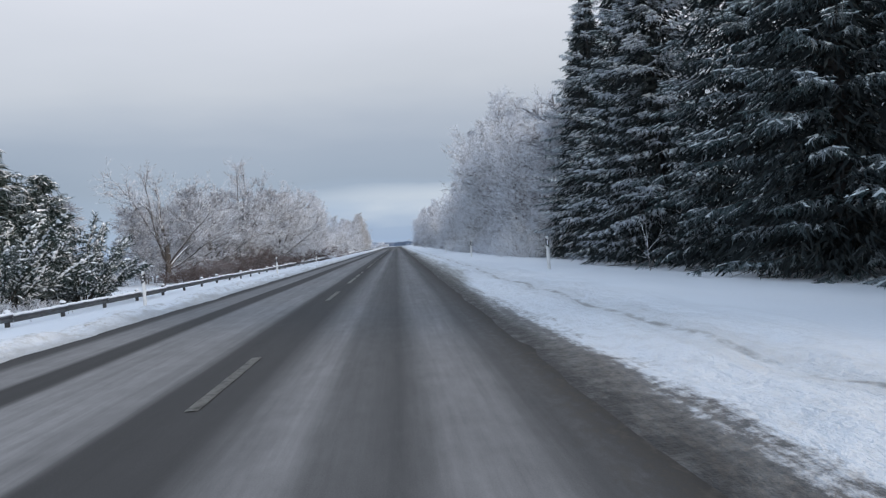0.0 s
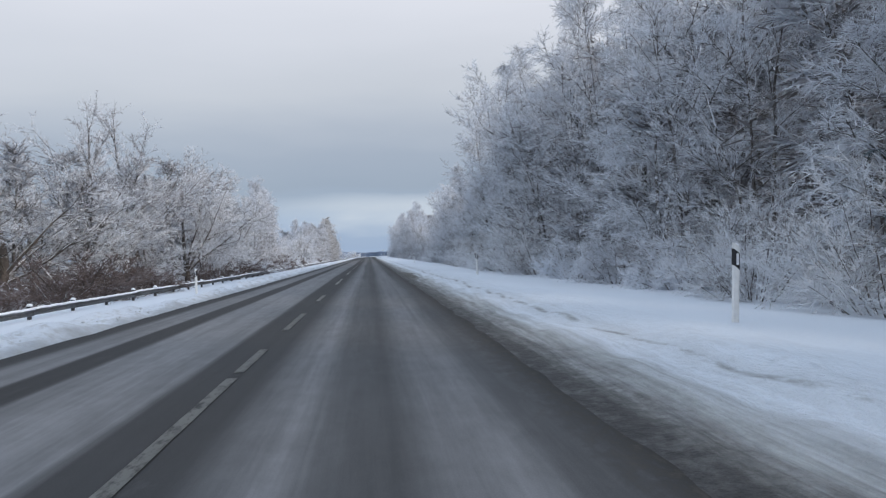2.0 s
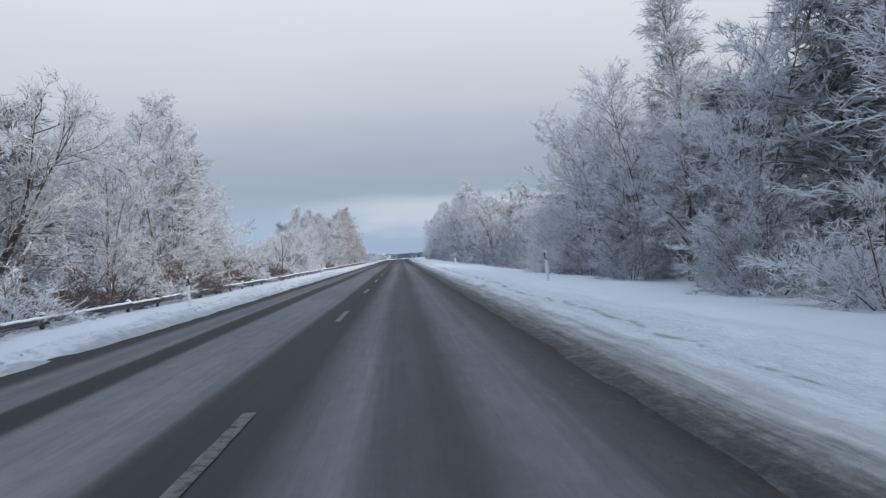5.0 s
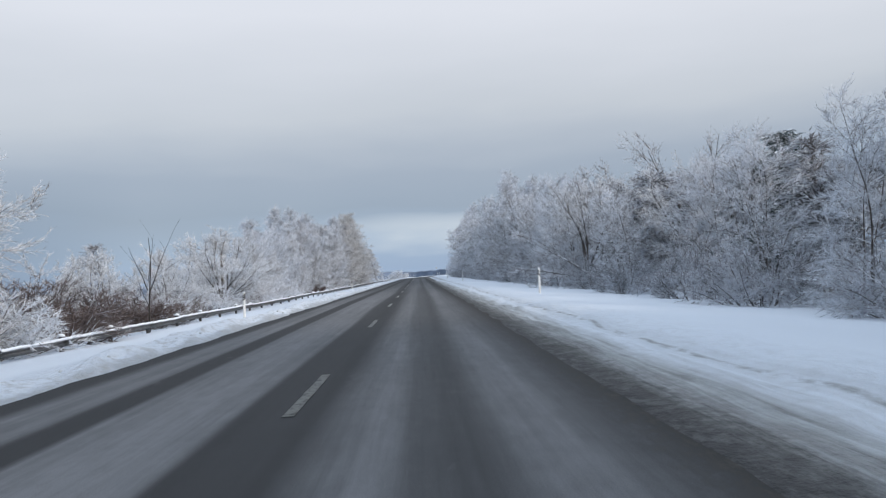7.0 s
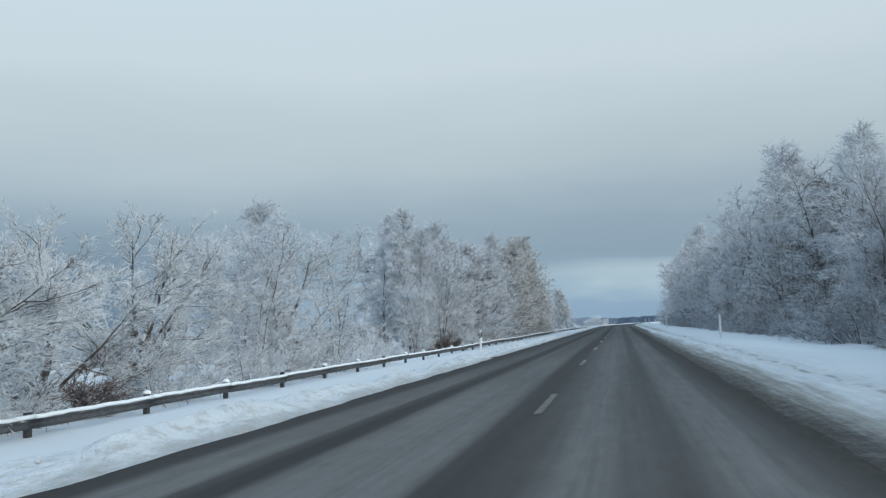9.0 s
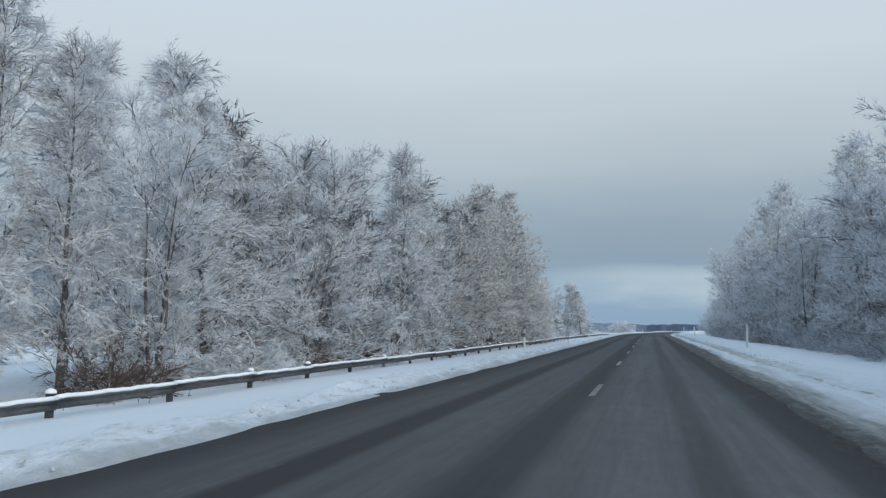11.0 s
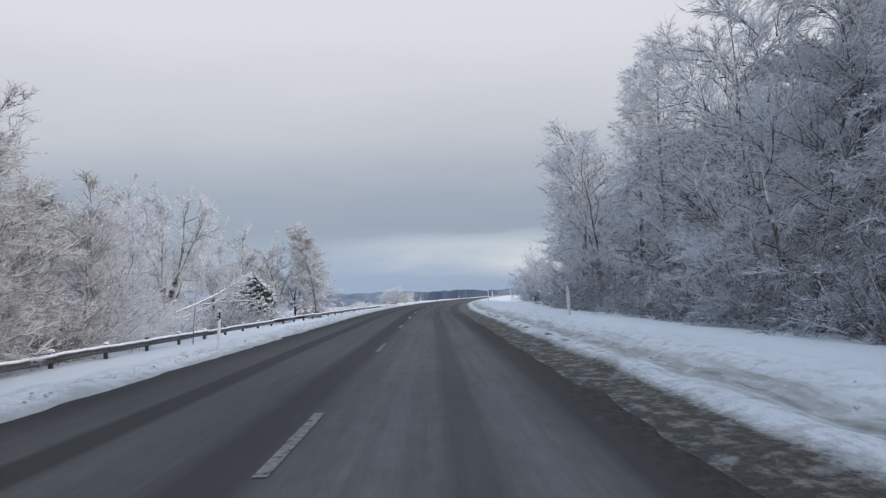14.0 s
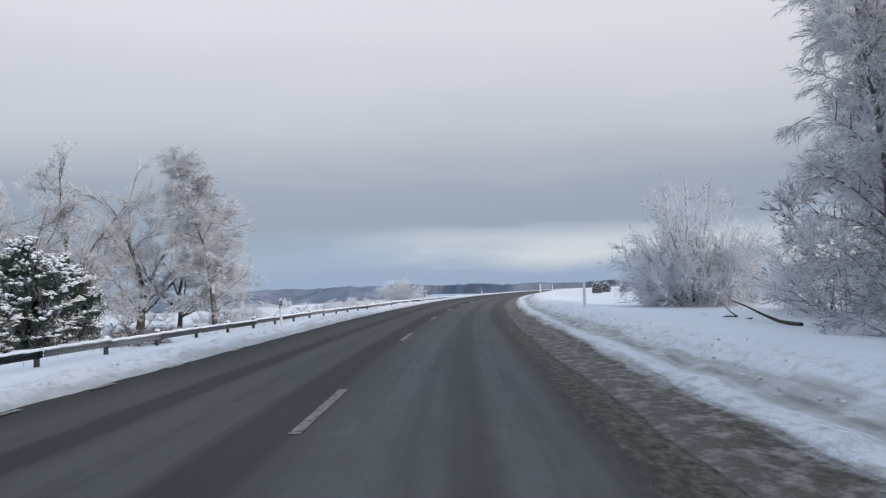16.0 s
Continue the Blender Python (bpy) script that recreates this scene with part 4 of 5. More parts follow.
def spruce(seed, height, radius, frost):
    """Tall spruce: tiers of nearly level boughs, each a flat spray of twigs with short needle tufts, frosted towards the ends."""
    rng = np.random.RandomState(seed)
    wood, green, hoar, inner = Growth(), Growth(), Growth(), Growth()
    trunk = limb(rng, np.array([0, 0, -0.3]), np.array([0, 0, 1.0]), height, 10, 0, 0.008)
    wood.tube(trunk, [0.20 * (1 - 0.95 * i / 10) * height / 14 + 0.015 for i in range(11)], 7)
    leaf, rime, core = [], [], []
    tiers = int(height / 0.58)
    for k in range(tiers):
        f = (k + 0.4) / tiers
        reach = radius * ((1 - f) ** 0.85) * (0.80 + 0.20 * min(1, f * 5)) + 0.15
        for j in range(9 if f < 0.75 else 6):
            a = 2 * math.pi * j / 9 + k * 1.1 + rng.normal(0, 0.25)
            if rng.uniform() < 0.10:
                continue
            rr = reach * rng.uniform(0.55, 1.15)
            start = np.array([0, 0, max(0.25, height * (0.012 + 0.978 * f) + rng.normal(0, 0.16))])
            pts = limb(rng, start, np.array([math.cos(a), math.sin(a), 0.20 - 0.26 * (1 - f)]), rr, 5, -0.10 * (1.3 - f), 0.07)
            # the tips turn up again, and the lowest boughs lie on the snow
            pts[2:, 2] += np.array([-0.04, -0.09, -0.12, -0.08]) * rr / 3
            pts[:, 2] = np.maximum(pts[:, 2], 0.10)
            wood.tube(pts, [0.03 * (1 - 0.8 * i / 5) for i in range(6)], 3)
            cold = min(1.0, frost * rng.uniform(0.05, 1.0) ** 1.2 * 2.0)
            n = max(7, int(17 * (0.35 + 0.65 * rr / radius)))
            for i in range(n):
                t = 0.2 + 0.8 * (i + rng.uniform(0, 1)) / n
                p, d = along(pts, min(t, 1.0))
                side = np.cross(d, [0, 0, 1.0])
                side /= np.linalg.norm(side) + 1e-9
                w = d * 0.8 + side * (1 if i % 2 else -1) * rng.uniform(0.3, 1.0) + np.array([0, 0, rng.uniform(-0.5, -0.05)])
                w /= np.linalg.norm(w)
                ln = (0.26 + 0.55 * (1.05 - t) * min(1.3, rr / 2.0)) * rng.uniform(0.7, 1.3)
                share = cold * min(1.0, max(0.0, (t - 0.25) / 0.35)) * min(1.0, 0.12 + p[2] / 5.0)
                leaf.append((p, p + w * ln, 0.014))
                across = np.cross(w, [0, 0, 1.0])
                for q in range(13):
                    e = p + w * ln * (0.04 + 0.074 * q)
                    out = w * 0.8 + across * (1 if q % 2 else -1) * rng.uniform(0.3, 0.9) + np.array([0, 0, rng.uniform(-0.8, 0.15)])
                    leaf.append((e, e + out * rng.uniform(0.08, 0.17), 0.016))
                # hoar lies along the top of the outer shoots
                if rng.uniform() < share:
                    up = np.array([0, 0, 0.035])
                    for q in range(13):
                        e = p + w * ln * rng.uniform(0.1, 1.0) + up
                        out = w * 0.8 + across * rng.uniform(-0.9, 0.9) + np.array([0, 0, rng.uniform(-0.35, 0.1)])
                        rime.append((e, e + out * rng.uniform(0.07, 0.16), 0.022))
                for q in range(4):
                    e = p + w * ln * rng.uniform(0.1, 0.9)
                    leaf.append((e, e + np.array([rng.normal(0, 0.3), rng.normal(0, 0.3), -1.0]) * rng.uniform(0.12, 0.30), 0.017))
    # dense inner twigs close to the trunk, coloured near black for inner shade
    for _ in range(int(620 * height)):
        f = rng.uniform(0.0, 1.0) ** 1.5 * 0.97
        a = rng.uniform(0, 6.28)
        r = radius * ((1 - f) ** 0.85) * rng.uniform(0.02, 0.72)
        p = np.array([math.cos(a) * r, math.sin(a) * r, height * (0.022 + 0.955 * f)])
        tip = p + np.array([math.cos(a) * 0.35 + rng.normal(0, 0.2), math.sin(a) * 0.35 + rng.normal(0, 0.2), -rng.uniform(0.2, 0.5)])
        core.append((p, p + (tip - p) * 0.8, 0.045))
    for growth, rows in ((green, leaf), (hoar, rime), (inner, core)):
        growth.slivers(np.array([q[0] for q in rows]), np.array([q[1] for q in rows]), np.array([q[2] for q in rows]))
    return wood, green, hoar, inner


def bush_evergreen(seed, height, radius, clumps):
    """A juniper: a blunt column of needle clumps, most with a pad of snow on top."""
    rng = np.random.RandomState(seed)
    wood, green, snow = Growth(), Growth(), Growth()
    B, T, R, SB, ST, SR = [], [], [], [], [], []
    wood.tube(np.array([[0, 0, -0.2], [0.05, 0, height * 0.4], [0, 0.05, height * 0.92]]), [0.07, 0.05, 0.012], 6)
    spires = [(0.0, 0.0, 1.0, 0.62)] + [(0.55 * radius * math.cos(w), 0.55 * radius * math.sin(w), rng.uniform(0.78, 0.97), rng.uniform(0.5, 0.62)) for w in (rng.uniform(0, 1) + 2.1 * i for i in range(3))]
    for i in range(clumps):
        sx, sy, tall, slim = spires[i % len(spires)]
        f = (i + rng.uniform(0, 1)) / clumps
        a = 2.4 * i + rng.normal(0, 0.3)
        wide = radius * slim * (1.0 if f < 0.62 else 1.0 - 0.82 * ((f - 0.62) / 0.38) ** 1.5) * (0.75 + 0.25 * min(1, f * 6)) * rng.uniform(0.8, 1.15)
        deep = rng.uniform(0.72, 1.06)
        out = np.array([math.cos(a), math.sin(a), 0.75 + 0.9 * f])
        out /= np.linalg.norm(out)
        p = np.array([sx * (1 - 0.3 * f) + math.cos(a) * wide * deep, sy * (1 - 0.3 * f) + math.sin(a) * wide * deep, height * tall * (0.03 + 0.95 * f)])
        root = p * np.array([0.25, 0.25, 0.9])
        B.append(root), T.append(p), R.append(0.05)
        size = rng.uniform(0.5, 0.95)
        for _ in range(26):
            e = p - out * rng.uniform(0.0, 0.25) + rng.normal(0, 0.07, 3)
            w = out + rng.normal(0, 0.65, 3)
            B.append(e), T.append(e + w * rng.uniform(0.14, 0.30) * size), R.append(0.026)
        for _ in range(7):
            e = p + rng.normal(0, 0.1, 3) - out * 0.2
            B.append(e), T.append(e + np.array([rng.normal(0, 0.12), rng.normal(0, 0.12), -rng.uniform(0.2, 0.45)])), R.append(0.05)
        if rng.uniform() < 0.9:
            for _ in range(4):
                q = p + out * rng.uniform(0.0, 0.16) + np.array([rng.normal(0, 0.09), rng.normal(0, 0.09), 0.10])
                w = out * np.array([0.9, 0.9, 0.15]) + rng.normal(0, 0.45, 3) * np.array([1, 1, 0.3])
                SB.append(q - w * 0.16 * size), ST.append(q + w * 0.24 * size), SR.append(rng.uniform(0.055, 0.11) * size)
    green.slivers(np.array(B), np.array(T), np.array(R))
    snow.spindles(np.array(SB), np.array(ST), np.array(SR), 0.03, 0.75)
    return wood, green, snow


def arching_juniper(seed, height, radius, arms):
    """A spreading juniper: arms rise and arch outwards, with hanging sprays below and a roll of snow on top."""
    rng = np.random.RandomState(seed)
    wood, green, snow = Growth(), Growth(), Growth()
    leaf, rolls = [], []
    for i in range(arms):
        a = 2.4 * i + rng.normal(0, 0.3)
        tilt = 1.15 * math.sqrt((i + 0.5) / arms)
        way = np.array([math.sin(tilt) * math.cos(a), math.sin(tilt) * math.sin(a), math.cos(tilt) + 0.2])
        ln = (height * math.cos(tilt) + radius * math.sin(tilt)) * rng.uniform(0.75, 1.08)
        pts = limb(rng, np.array([0.2 * math.cos(a), 0.2 * math.sin(a), -0.1]), way, ln, 7, -0.35 * math.sin(tilt), 0.07)
        wood.tube(pts, [0.045 * (1 - 0.85 * q / 7) + 0.006 for q in range(8)], 4)
        for _ in range(int(34 * ln)):
            t = rng.uniform(0.22, 1.0)
            p, d = along(pts, t)
            w = d * 0.7 + rng.normal(0, 0.45, 3) + np.array([0, 0, -0.25])
            tip = p + w * rng.uniform(0.22, 0.5) * (1.15 - 0.4 * t)
            leaf.append((p, tip, 0.03))
            for _ in range(5):
                e = p + (tip - p) * rng.uniform(0.2, 1.0)
                leaf.append((e, e + (w + rng.normal(0, 0.6, 3)) * rng.uniform(0.08, 0.18), 0.022))
            if rng.uniform() < 0.45:
                rolls.append((p + (tip - p) * 0.3 + np.array([0, 0, 0.05]), tip + np.array([0, 0, 0.05]), rng.uniform(0.04, 0.07)))
        for t in np.arange(0.35, 1.0, 0.06):
            if rng.uniform() < 0.8:
                p, d = along(pts, t)
                up = np.array([rng.normal(0, 0.04), rng.normal(0, 0.04), 0.07])
                rolls.append((p + up, p + d * rng.uniform(0.26, 0.42) + up, rng.uniform(0.08, 0.125)))
    low = np.array([0, 0, 0.04])
    green.slivers(np.maximum([q[0] for q in leaf], low - 100 * np.array([1, 1, 0])), np.maximum([q[1] for q in leaf], low - 100 * np.array([1, 1, 0])), np.array([q[2] for q in leaf]))
    snow.spindles(np.array([q[0] for q in rolls]), np.array([q[1] for q in rolls]), np.array([q[2] for q in rolls]), 0.02, 0.8)
    return wood, green, snow


def tree_thing(name, parts, label, category, group):
    ob = new(name)
    for part_name, mesh, stuff in parts:
        p = part(part_name, mesh, ob)
        if stuff:
            tagged(p, kind="stuff")
    return tagged(ob, label, category, group)


PROTO = {}


def proto(key, name, parts, label, category, group, height):
    parts = [(n, g.mesh(n, m), n not in ("trunk", "stem")) for n, g, m in parts]
    PROTO[key] = [tree_thing(name, parts, label, category, group), height, False]


def proto_tree(key, name, grown, bark, twigs, label, group, height):
    trunks, crown, woody = grown
    parts = [("trunk" if len(trunks) == 1 else "stem", g.mesh("trunk", bark, True), False) for g in trunks]
    parts.append(("crown", crown.mesh("crown", twigs, False, bark, woody), True))
    PROTO[key] = [tree_thing(name, parts, label, "tree", group), height, False]


for k in range(3):
    proto_tree(f"birch{k}", "birch_tree", leafless(20 + k, "birch", 2), BIRCH, RIME, "tall birch tree with drooping twigs under white rime", "rimed birches beside the road", 12.3)
for k in range(3):
    proto_tree(f"round{k}", "rimed_tree", leafless(40 + k, "round", 2), BARK, RIME, "leafless many-stemmed tree thick with white rime", "rimed trees beside the road", 12.0)
for k in range(2):
    proto_tree(f"tallbirch{k}", "tall_birch", leafless(30 + k, "birch", 2, 17.0), BIRCH, RIME, "very tall birch tree with hanging rimed twigs", "rimed birches beside the road", 17.3)
    proto_tree(f"tallround{k}", "tall_rimed_tree", leafless(50 + k, "round", 2, 16.0), BARK, RIME, "tall leafless tree densely covered with white rime", "rimed trees beside the road", 16.0)
proto_tree("greybirch0", "grey_birch", leafless(34, "birch", 2, 13.0), BIRCH, RIME_GREY, "birch tree with thinly rimed grey-brown twigs", "thinly rimed trees behind the rail", 13.2)
for k in range(2):
    proto_tree(f"greyround{k}", "grey_tree", leafless(54 + k, "round", 2, 12.0), BARK, RIME_GREY, "leafless many-stemmed tree with thin rime on dark wood", "thinly rimed trees behind the rail", 12.0)
proto_tree("bigoak0", "tall_bare_tree", spreading(66, True, 14.0, 0.31, 1.15), OAK, RIME_SPARSE, "tall spreading tree, dark trunk and snow-lined limbs", "dark-limbed bare trees", 14.4)
for k in range(2):
    proto_tree(f"oak{k}", "bare_tree", spreading(60 + k, False), OAK, RIME_SPARSE, "spreading bare tree with dark limbs lined with snow", "dark-limbed bare trees", 9.0)
for k in range(3):
    proto_tree(f"dome{k}", "domed_tree", spreading(70 + k, True, 9.0, (0.22, 0.14, 0.18)[k]), OAK, RIME_HEAVY, "low-forking tree with a domed crown of white rimed twigs", "domed rimed trees", 9.0)
proto_tree("lonebirch0", "weeping_birch", leafless(25, "birch", 2, 14.4, 1.7), BIRCH, RIME_HEAVY, "birch with a full drooping crown white with rime", "rimed birches beside the road", 14.6)
for k in range(2):
    proto_tree(f"lonedome{k}", "domed_tree", spreading(76 + k, True, 9.0, (0.2, 0.15)[k], 1.6), OAK, RIME_HEAVY, "low-forking tree with a domed crown of white rimed twigs", "domed rimed trees", 9.0)
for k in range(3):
    proto_tree(f"back{k}", "woodland_tree", leafless(80 + k, "birch" if k != 1 else "round", 0), BARK, SHADE_TWIGS, "grey-brown frosted tree standing back in the wood", "trees deeper in the wood", 12.2)
for k in range(3):
    w, c = shrub(100 + k, 3.0, 20)
    proto(f"shrub{k}", "rimed_shrub", (("branchwork", w, BARK), ("crown", c, RIME)), "wide shrub with arching twigs under white rime", "shrub", "rimed shrubs at the wood's edge", 3.0)
for k in range(2):
    w, c = shrub(110 + k, 4.6, 30)
    proto(f"bigshrub{k}", "rimed_bush", (("branchwork", w, BARK), ("crown", c, RIME_HEAVY)), "tall wide bush with snow-white rimed branches", "shrub", "rimed shrubs at the wood's edge", 4.6)
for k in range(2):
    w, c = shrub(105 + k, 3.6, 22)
    proto(f"duskshrub{k}", "thin_shrub", (("branchwork", w, BARK), ("crown", c, SHADE_TWIGS)), "wide grey shrub with little rime, its colour darkened for shade", "shrub", "shaded shrubs at the wood's edge", 3.6)
w, c = shrub(135, 1.2, 4, 1.2, 0.014)
proto("weed0", "frosted_weeds", (("branchwork", w, BARK), ("crown", c, RIME)), "low tangle of frosted weeds standing in the snow", "weeds", "frosted weeds in the field", 1.2)
w, c = shrub(130, 6.6, 120, 0.85, 0.015)
proto("globe0", "round_bush", (("branchwork", w, BARK), ("crown", c, RIME)), "large dense round bush white with rime", "shrub", "rimed shrubs at the wood's edge", 6.6)
for k in range(2):
    w, c = shrub(120 + k, 2.4, 16, 1.0, 0.010)
    proto(f"brown{k}", "brown_thicket", (("branchwork", w, BARK), ("crown", c, BARE)), "brown leafless thicket with little frost behind the rail", "shrub", "brown thickets behind the rail", 2.4)
for k in range(3):
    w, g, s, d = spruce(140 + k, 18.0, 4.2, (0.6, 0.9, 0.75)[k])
    proto(f"spruce{k}", "spruce_tree", (("trunk", w, DEEP), ("foliage", g, SPRUCE), ("hoar_frost", s, HOAR), ("inner_foliage", d, SHADE_GREEN)), "tall dark green spruce with hoar frost on its boughs", "tree", "spruces beside the road", 18.0)
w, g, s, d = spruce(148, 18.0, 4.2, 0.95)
proto("frosty0", "frosted_spruce", (("trunk", w, DEEP), ("foliage", g, FROSTED), ("hoar_frost", s, HOAR), ("inner_foliage", d, SHADE_GREEN)), "blue-grey spruce thickly covered with hoar frost", "tree", "spruces beside the road", 18.0)
w, g, s = conifer(150, 6.0, 2.6, 17, 8, 15)
proto("pine0", "young_pine", (("trunk", w, DEEP), ("foliage", g, NEEDLES), ("snow_cover", s, SNOW)), "small dark conifer with a light dusting of snow", "tree", "small conifers", 6.0)
for k in range(2):
    w, g, s = bush_evergreen(160 + k, 4.0, 1.5, 330)
    proto(f"juniper{k}", "juniper_bush", (("branchwork", w, DEEP), ("foliage", g, NEEDLES), ("snow_cover", s, SNOW)), "dark green juniper bush loaded with lumps of snow", "shrub", "snowy junipers", 4.0)

for k in range(2):
    w, g, s = arching_juniper(170 + k, 4.4, 3.2, 30)
    proto(f"sprawl{k}", "spreading_juniper", (("branchwork", w, DEEP), ("foliage", g, NEEDLES), ("snow_cover", s, SNOW)), "spreading dark juniper with rolls of snow along arching arms", "shrub", "snowy junipers", 4.4)

place_rnd = random.Random(77)


def plant(key, u, s, height, wide=None, lean=None):
    if u < 0 and 297 < s < 348 and key[:-1] in ("birch", "round"):
        key = f"greyround{int(s) % 2}" if key[:-1] == "round" else "greybirch0"
    if height > 13.4 and key[:-1] in ("birch", "round"):
        key = f"tall{key[:-1]}{int(s) % 2}"
    if height > 3.7 and key[:-1] == "shrub":
        key = f"bigshrub{int(s) % 2}"
    ob, own, used = PROTO[key]
    k = height / own
    w = k * (wide or place_rnd.uniform(1.0, 1.25))
    x, y = spot(s, u)
    m = Matrix.LocRotScale((x, y, land(s, u) - 0.03), Euler((place_rnd.gauss(0, 0.02), lean if lean is not None else place_rnd.gauss(0, 0.02), place_rnd.uniform(0, 6.28) if lean is None else 0.0)), (w, w, k))
    if used:
        return copy_thing(ob, m @ Matrix.Diagonal((1 / ob.scale[0], 1 / ob.scale[1], 1 / ob.scale[2], 1)))
    PROTO[key][2] = True
    ob.matrix_basis = m
    return ob


def plant_all(rows):
    for u, s, height, key in rows:
        plant(key, u, s, height)


# right side: spruces, then birches and rimed trees
plant_all([(15, 5, 20, "spruce0"), (15.4, 13, 20.5, "spruce1"), (14.8, 21, 20, "spruce2"), (15.6, 28.5, 20, "spruce0"), (14.8, 36, 19.5, "frosty0"), (15.6, 43.5, 20, "spruce2"), (15.8, 51, 19, "frosty0"), (17.2, 58, 20, "spruce2"), (20, 9, 20, "spruce1"), (20.5, 17, 19, "spruce2"), (20, 25, 20, "spruce0"), (20.5, 32.5, 19, "spruce2")])
plant_all([(15, 62, 12.5, "birch0"), (15.5, 70, 14.8, "round2"), (14.8, 76, 15.5, "round0"), (16, 82, 17, "birch1"), (15.4, 88, 17.5, "round1"), (15.8, 93, 19.8, "birch2"), (15, 100, 17, "round2"), (15.2, 106, 18.5, "birch0"), (15.4, 113, 18, "round0"), (15.8, 119, 18, "birch1"), (15.4, 125, 18.5, "round1")])
plant_all([(13.6, 136.5, 10.4, "round2"), (14.4, 144, 13.2, "birch0"), (14.5, 151, 12, "round2"), (16.4, 148, 11, "round1"), (16.6, 155, 10, "round0"), (16.4, 160, 9.4, "round2"), (14, 157, 11.0, "round0"), (14.2, 163, 11.4, "round2"), (13.2, 166.5, 5.2, "shrub1"), (12.8, 161.5, 4.6, "shrub0"), (15.2, 169, 5.6, "round1"), (14, 176, 6.2, "round2"), (14.6, 183, 6.6, "round0"), (15, 190, 6.5, "round1"), (20.4, 206, 11.2, "oak1"), (24, 245, 14, "oak0"), (18, 199, 8.0, "dome1"), (14, 201, 6.5, "round2"), (13.5, 208.5, 8.2, "oak0")])
plant_all([(15.6, 213, 8.6, "dome0"), (15, 219, 9.0, "round0"), (15, 226, 10.4, "round1"), (15.4, 235, 11, "birch1"), (14.6, 242, 10, "round2"), (16, 250, 13, "birch2"), (15.6, 257, 14, "birch0"), (14.8, 266, 14.2, "round0"), (16, 274.5, 17.4, "birch1"), (14.5, 283, 13, "round1"), (14, 292, 11.8, "round2"), (14.6, 300, 13, "birch2")])
plant_all([(15.8, 309, 16.6, "birch0"), (13.8, 314, 13, "round0"), (14, 321, 13.5, "round1"), (14, 329, 17, "birch1"), (15, 335.5, 16.5, "birch2"), (13, 336, 12.6, "round2"), (14.4, 344, 15.5, "round0"), (13.7, 352, 15, "birch0"), (14.5, 360.5, 15.8, "birch1"), (13, 367.5, 13.2, "round1"), (13.7, 374, 14.6, "birch2"), (13.8, 381.5, 14.4, "lonebirch0")])
plant_all([(16.4, 386.5, 12.0, "birch0"), (18, 377, 12, "back0"), (17.4, 383, 11, "back1"), (19.6, 388, 10.5, "back2"), (21, 381, 12, "back0"), (16, 391, 7.5, "back1"), (15.2, 377.5, 8.5, "round2"), (15.6, 388.5, 5.0, "shrub1"), (16.5, 402, 5.0, "shrub1"), (18.6, 190, 7.4, "pine0"), (13.2, 462, 1.7, "juniper0"), (14.8, 470, 1.5, "juniper1"), (17, 466, 1.4, "juniper0")])
# right side: shrubs along the edge
for s, u, h in ((59, 12.4, 4.2), (64.5, 12.2, 3.9), (70, 12.6, 3.4), (77, 12.4, 3.3), (84, 12.5, 3.6), (91, 12.2, 4.8), (96.8, 11.8, 5.2), (104.5, 12.1, 4.8), (111, 12.3, 4.2), (118, 12.2, 4.4), (126, 12.0, 4.2), (133, 12.3, 3.8), (147, 12.6, 3.4), (155, 12.5, 3.2), (171, 12.6, 3.6), (180, 12.7, 3.8), (187, 13, 3.4), (196, 12.6, 3.5), (204, 12.8, 3.2), (215, 12.6, 3.6), (224, 12.8, 3.5), (232, 12.7, 4)):
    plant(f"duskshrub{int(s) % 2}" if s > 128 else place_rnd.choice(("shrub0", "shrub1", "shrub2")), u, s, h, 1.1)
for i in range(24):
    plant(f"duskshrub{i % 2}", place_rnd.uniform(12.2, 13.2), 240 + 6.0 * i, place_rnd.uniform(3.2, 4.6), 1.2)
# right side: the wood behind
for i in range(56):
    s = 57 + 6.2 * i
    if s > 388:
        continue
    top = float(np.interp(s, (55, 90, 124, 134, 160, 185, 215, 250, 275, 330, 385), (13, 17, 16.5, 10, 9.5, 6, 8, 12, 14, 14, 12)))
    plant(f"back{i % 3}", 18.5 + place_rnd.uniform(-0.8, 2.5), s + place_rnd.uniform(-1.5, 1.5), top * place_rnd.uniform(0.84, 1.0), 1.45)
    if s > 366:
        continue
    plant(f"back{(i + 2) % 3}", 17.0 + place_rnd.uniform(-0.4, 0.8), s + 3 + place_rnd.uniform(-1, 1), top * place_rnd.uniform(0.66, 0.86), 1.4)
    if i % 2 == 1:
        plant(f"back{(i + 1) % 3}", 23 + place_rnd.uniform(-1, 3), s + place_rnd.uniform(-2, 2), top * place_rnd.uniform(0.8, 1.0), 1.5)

# three more rows, added to keep the sun from shining through the wood
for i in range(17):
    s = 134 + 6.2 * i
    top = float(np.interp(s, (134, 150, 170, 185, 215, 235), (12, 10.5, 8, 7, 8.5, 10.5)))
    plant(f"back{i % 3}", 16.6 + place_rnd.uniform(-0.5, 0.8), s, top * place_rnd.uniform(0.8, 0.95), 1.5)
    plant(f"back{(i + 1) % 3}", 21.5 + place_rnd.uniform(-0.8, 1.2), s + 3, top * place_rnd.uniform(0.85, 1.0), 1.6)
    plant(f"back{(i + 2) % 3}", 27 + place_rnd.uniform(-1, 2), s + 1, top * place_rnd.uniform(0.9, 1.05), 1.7)

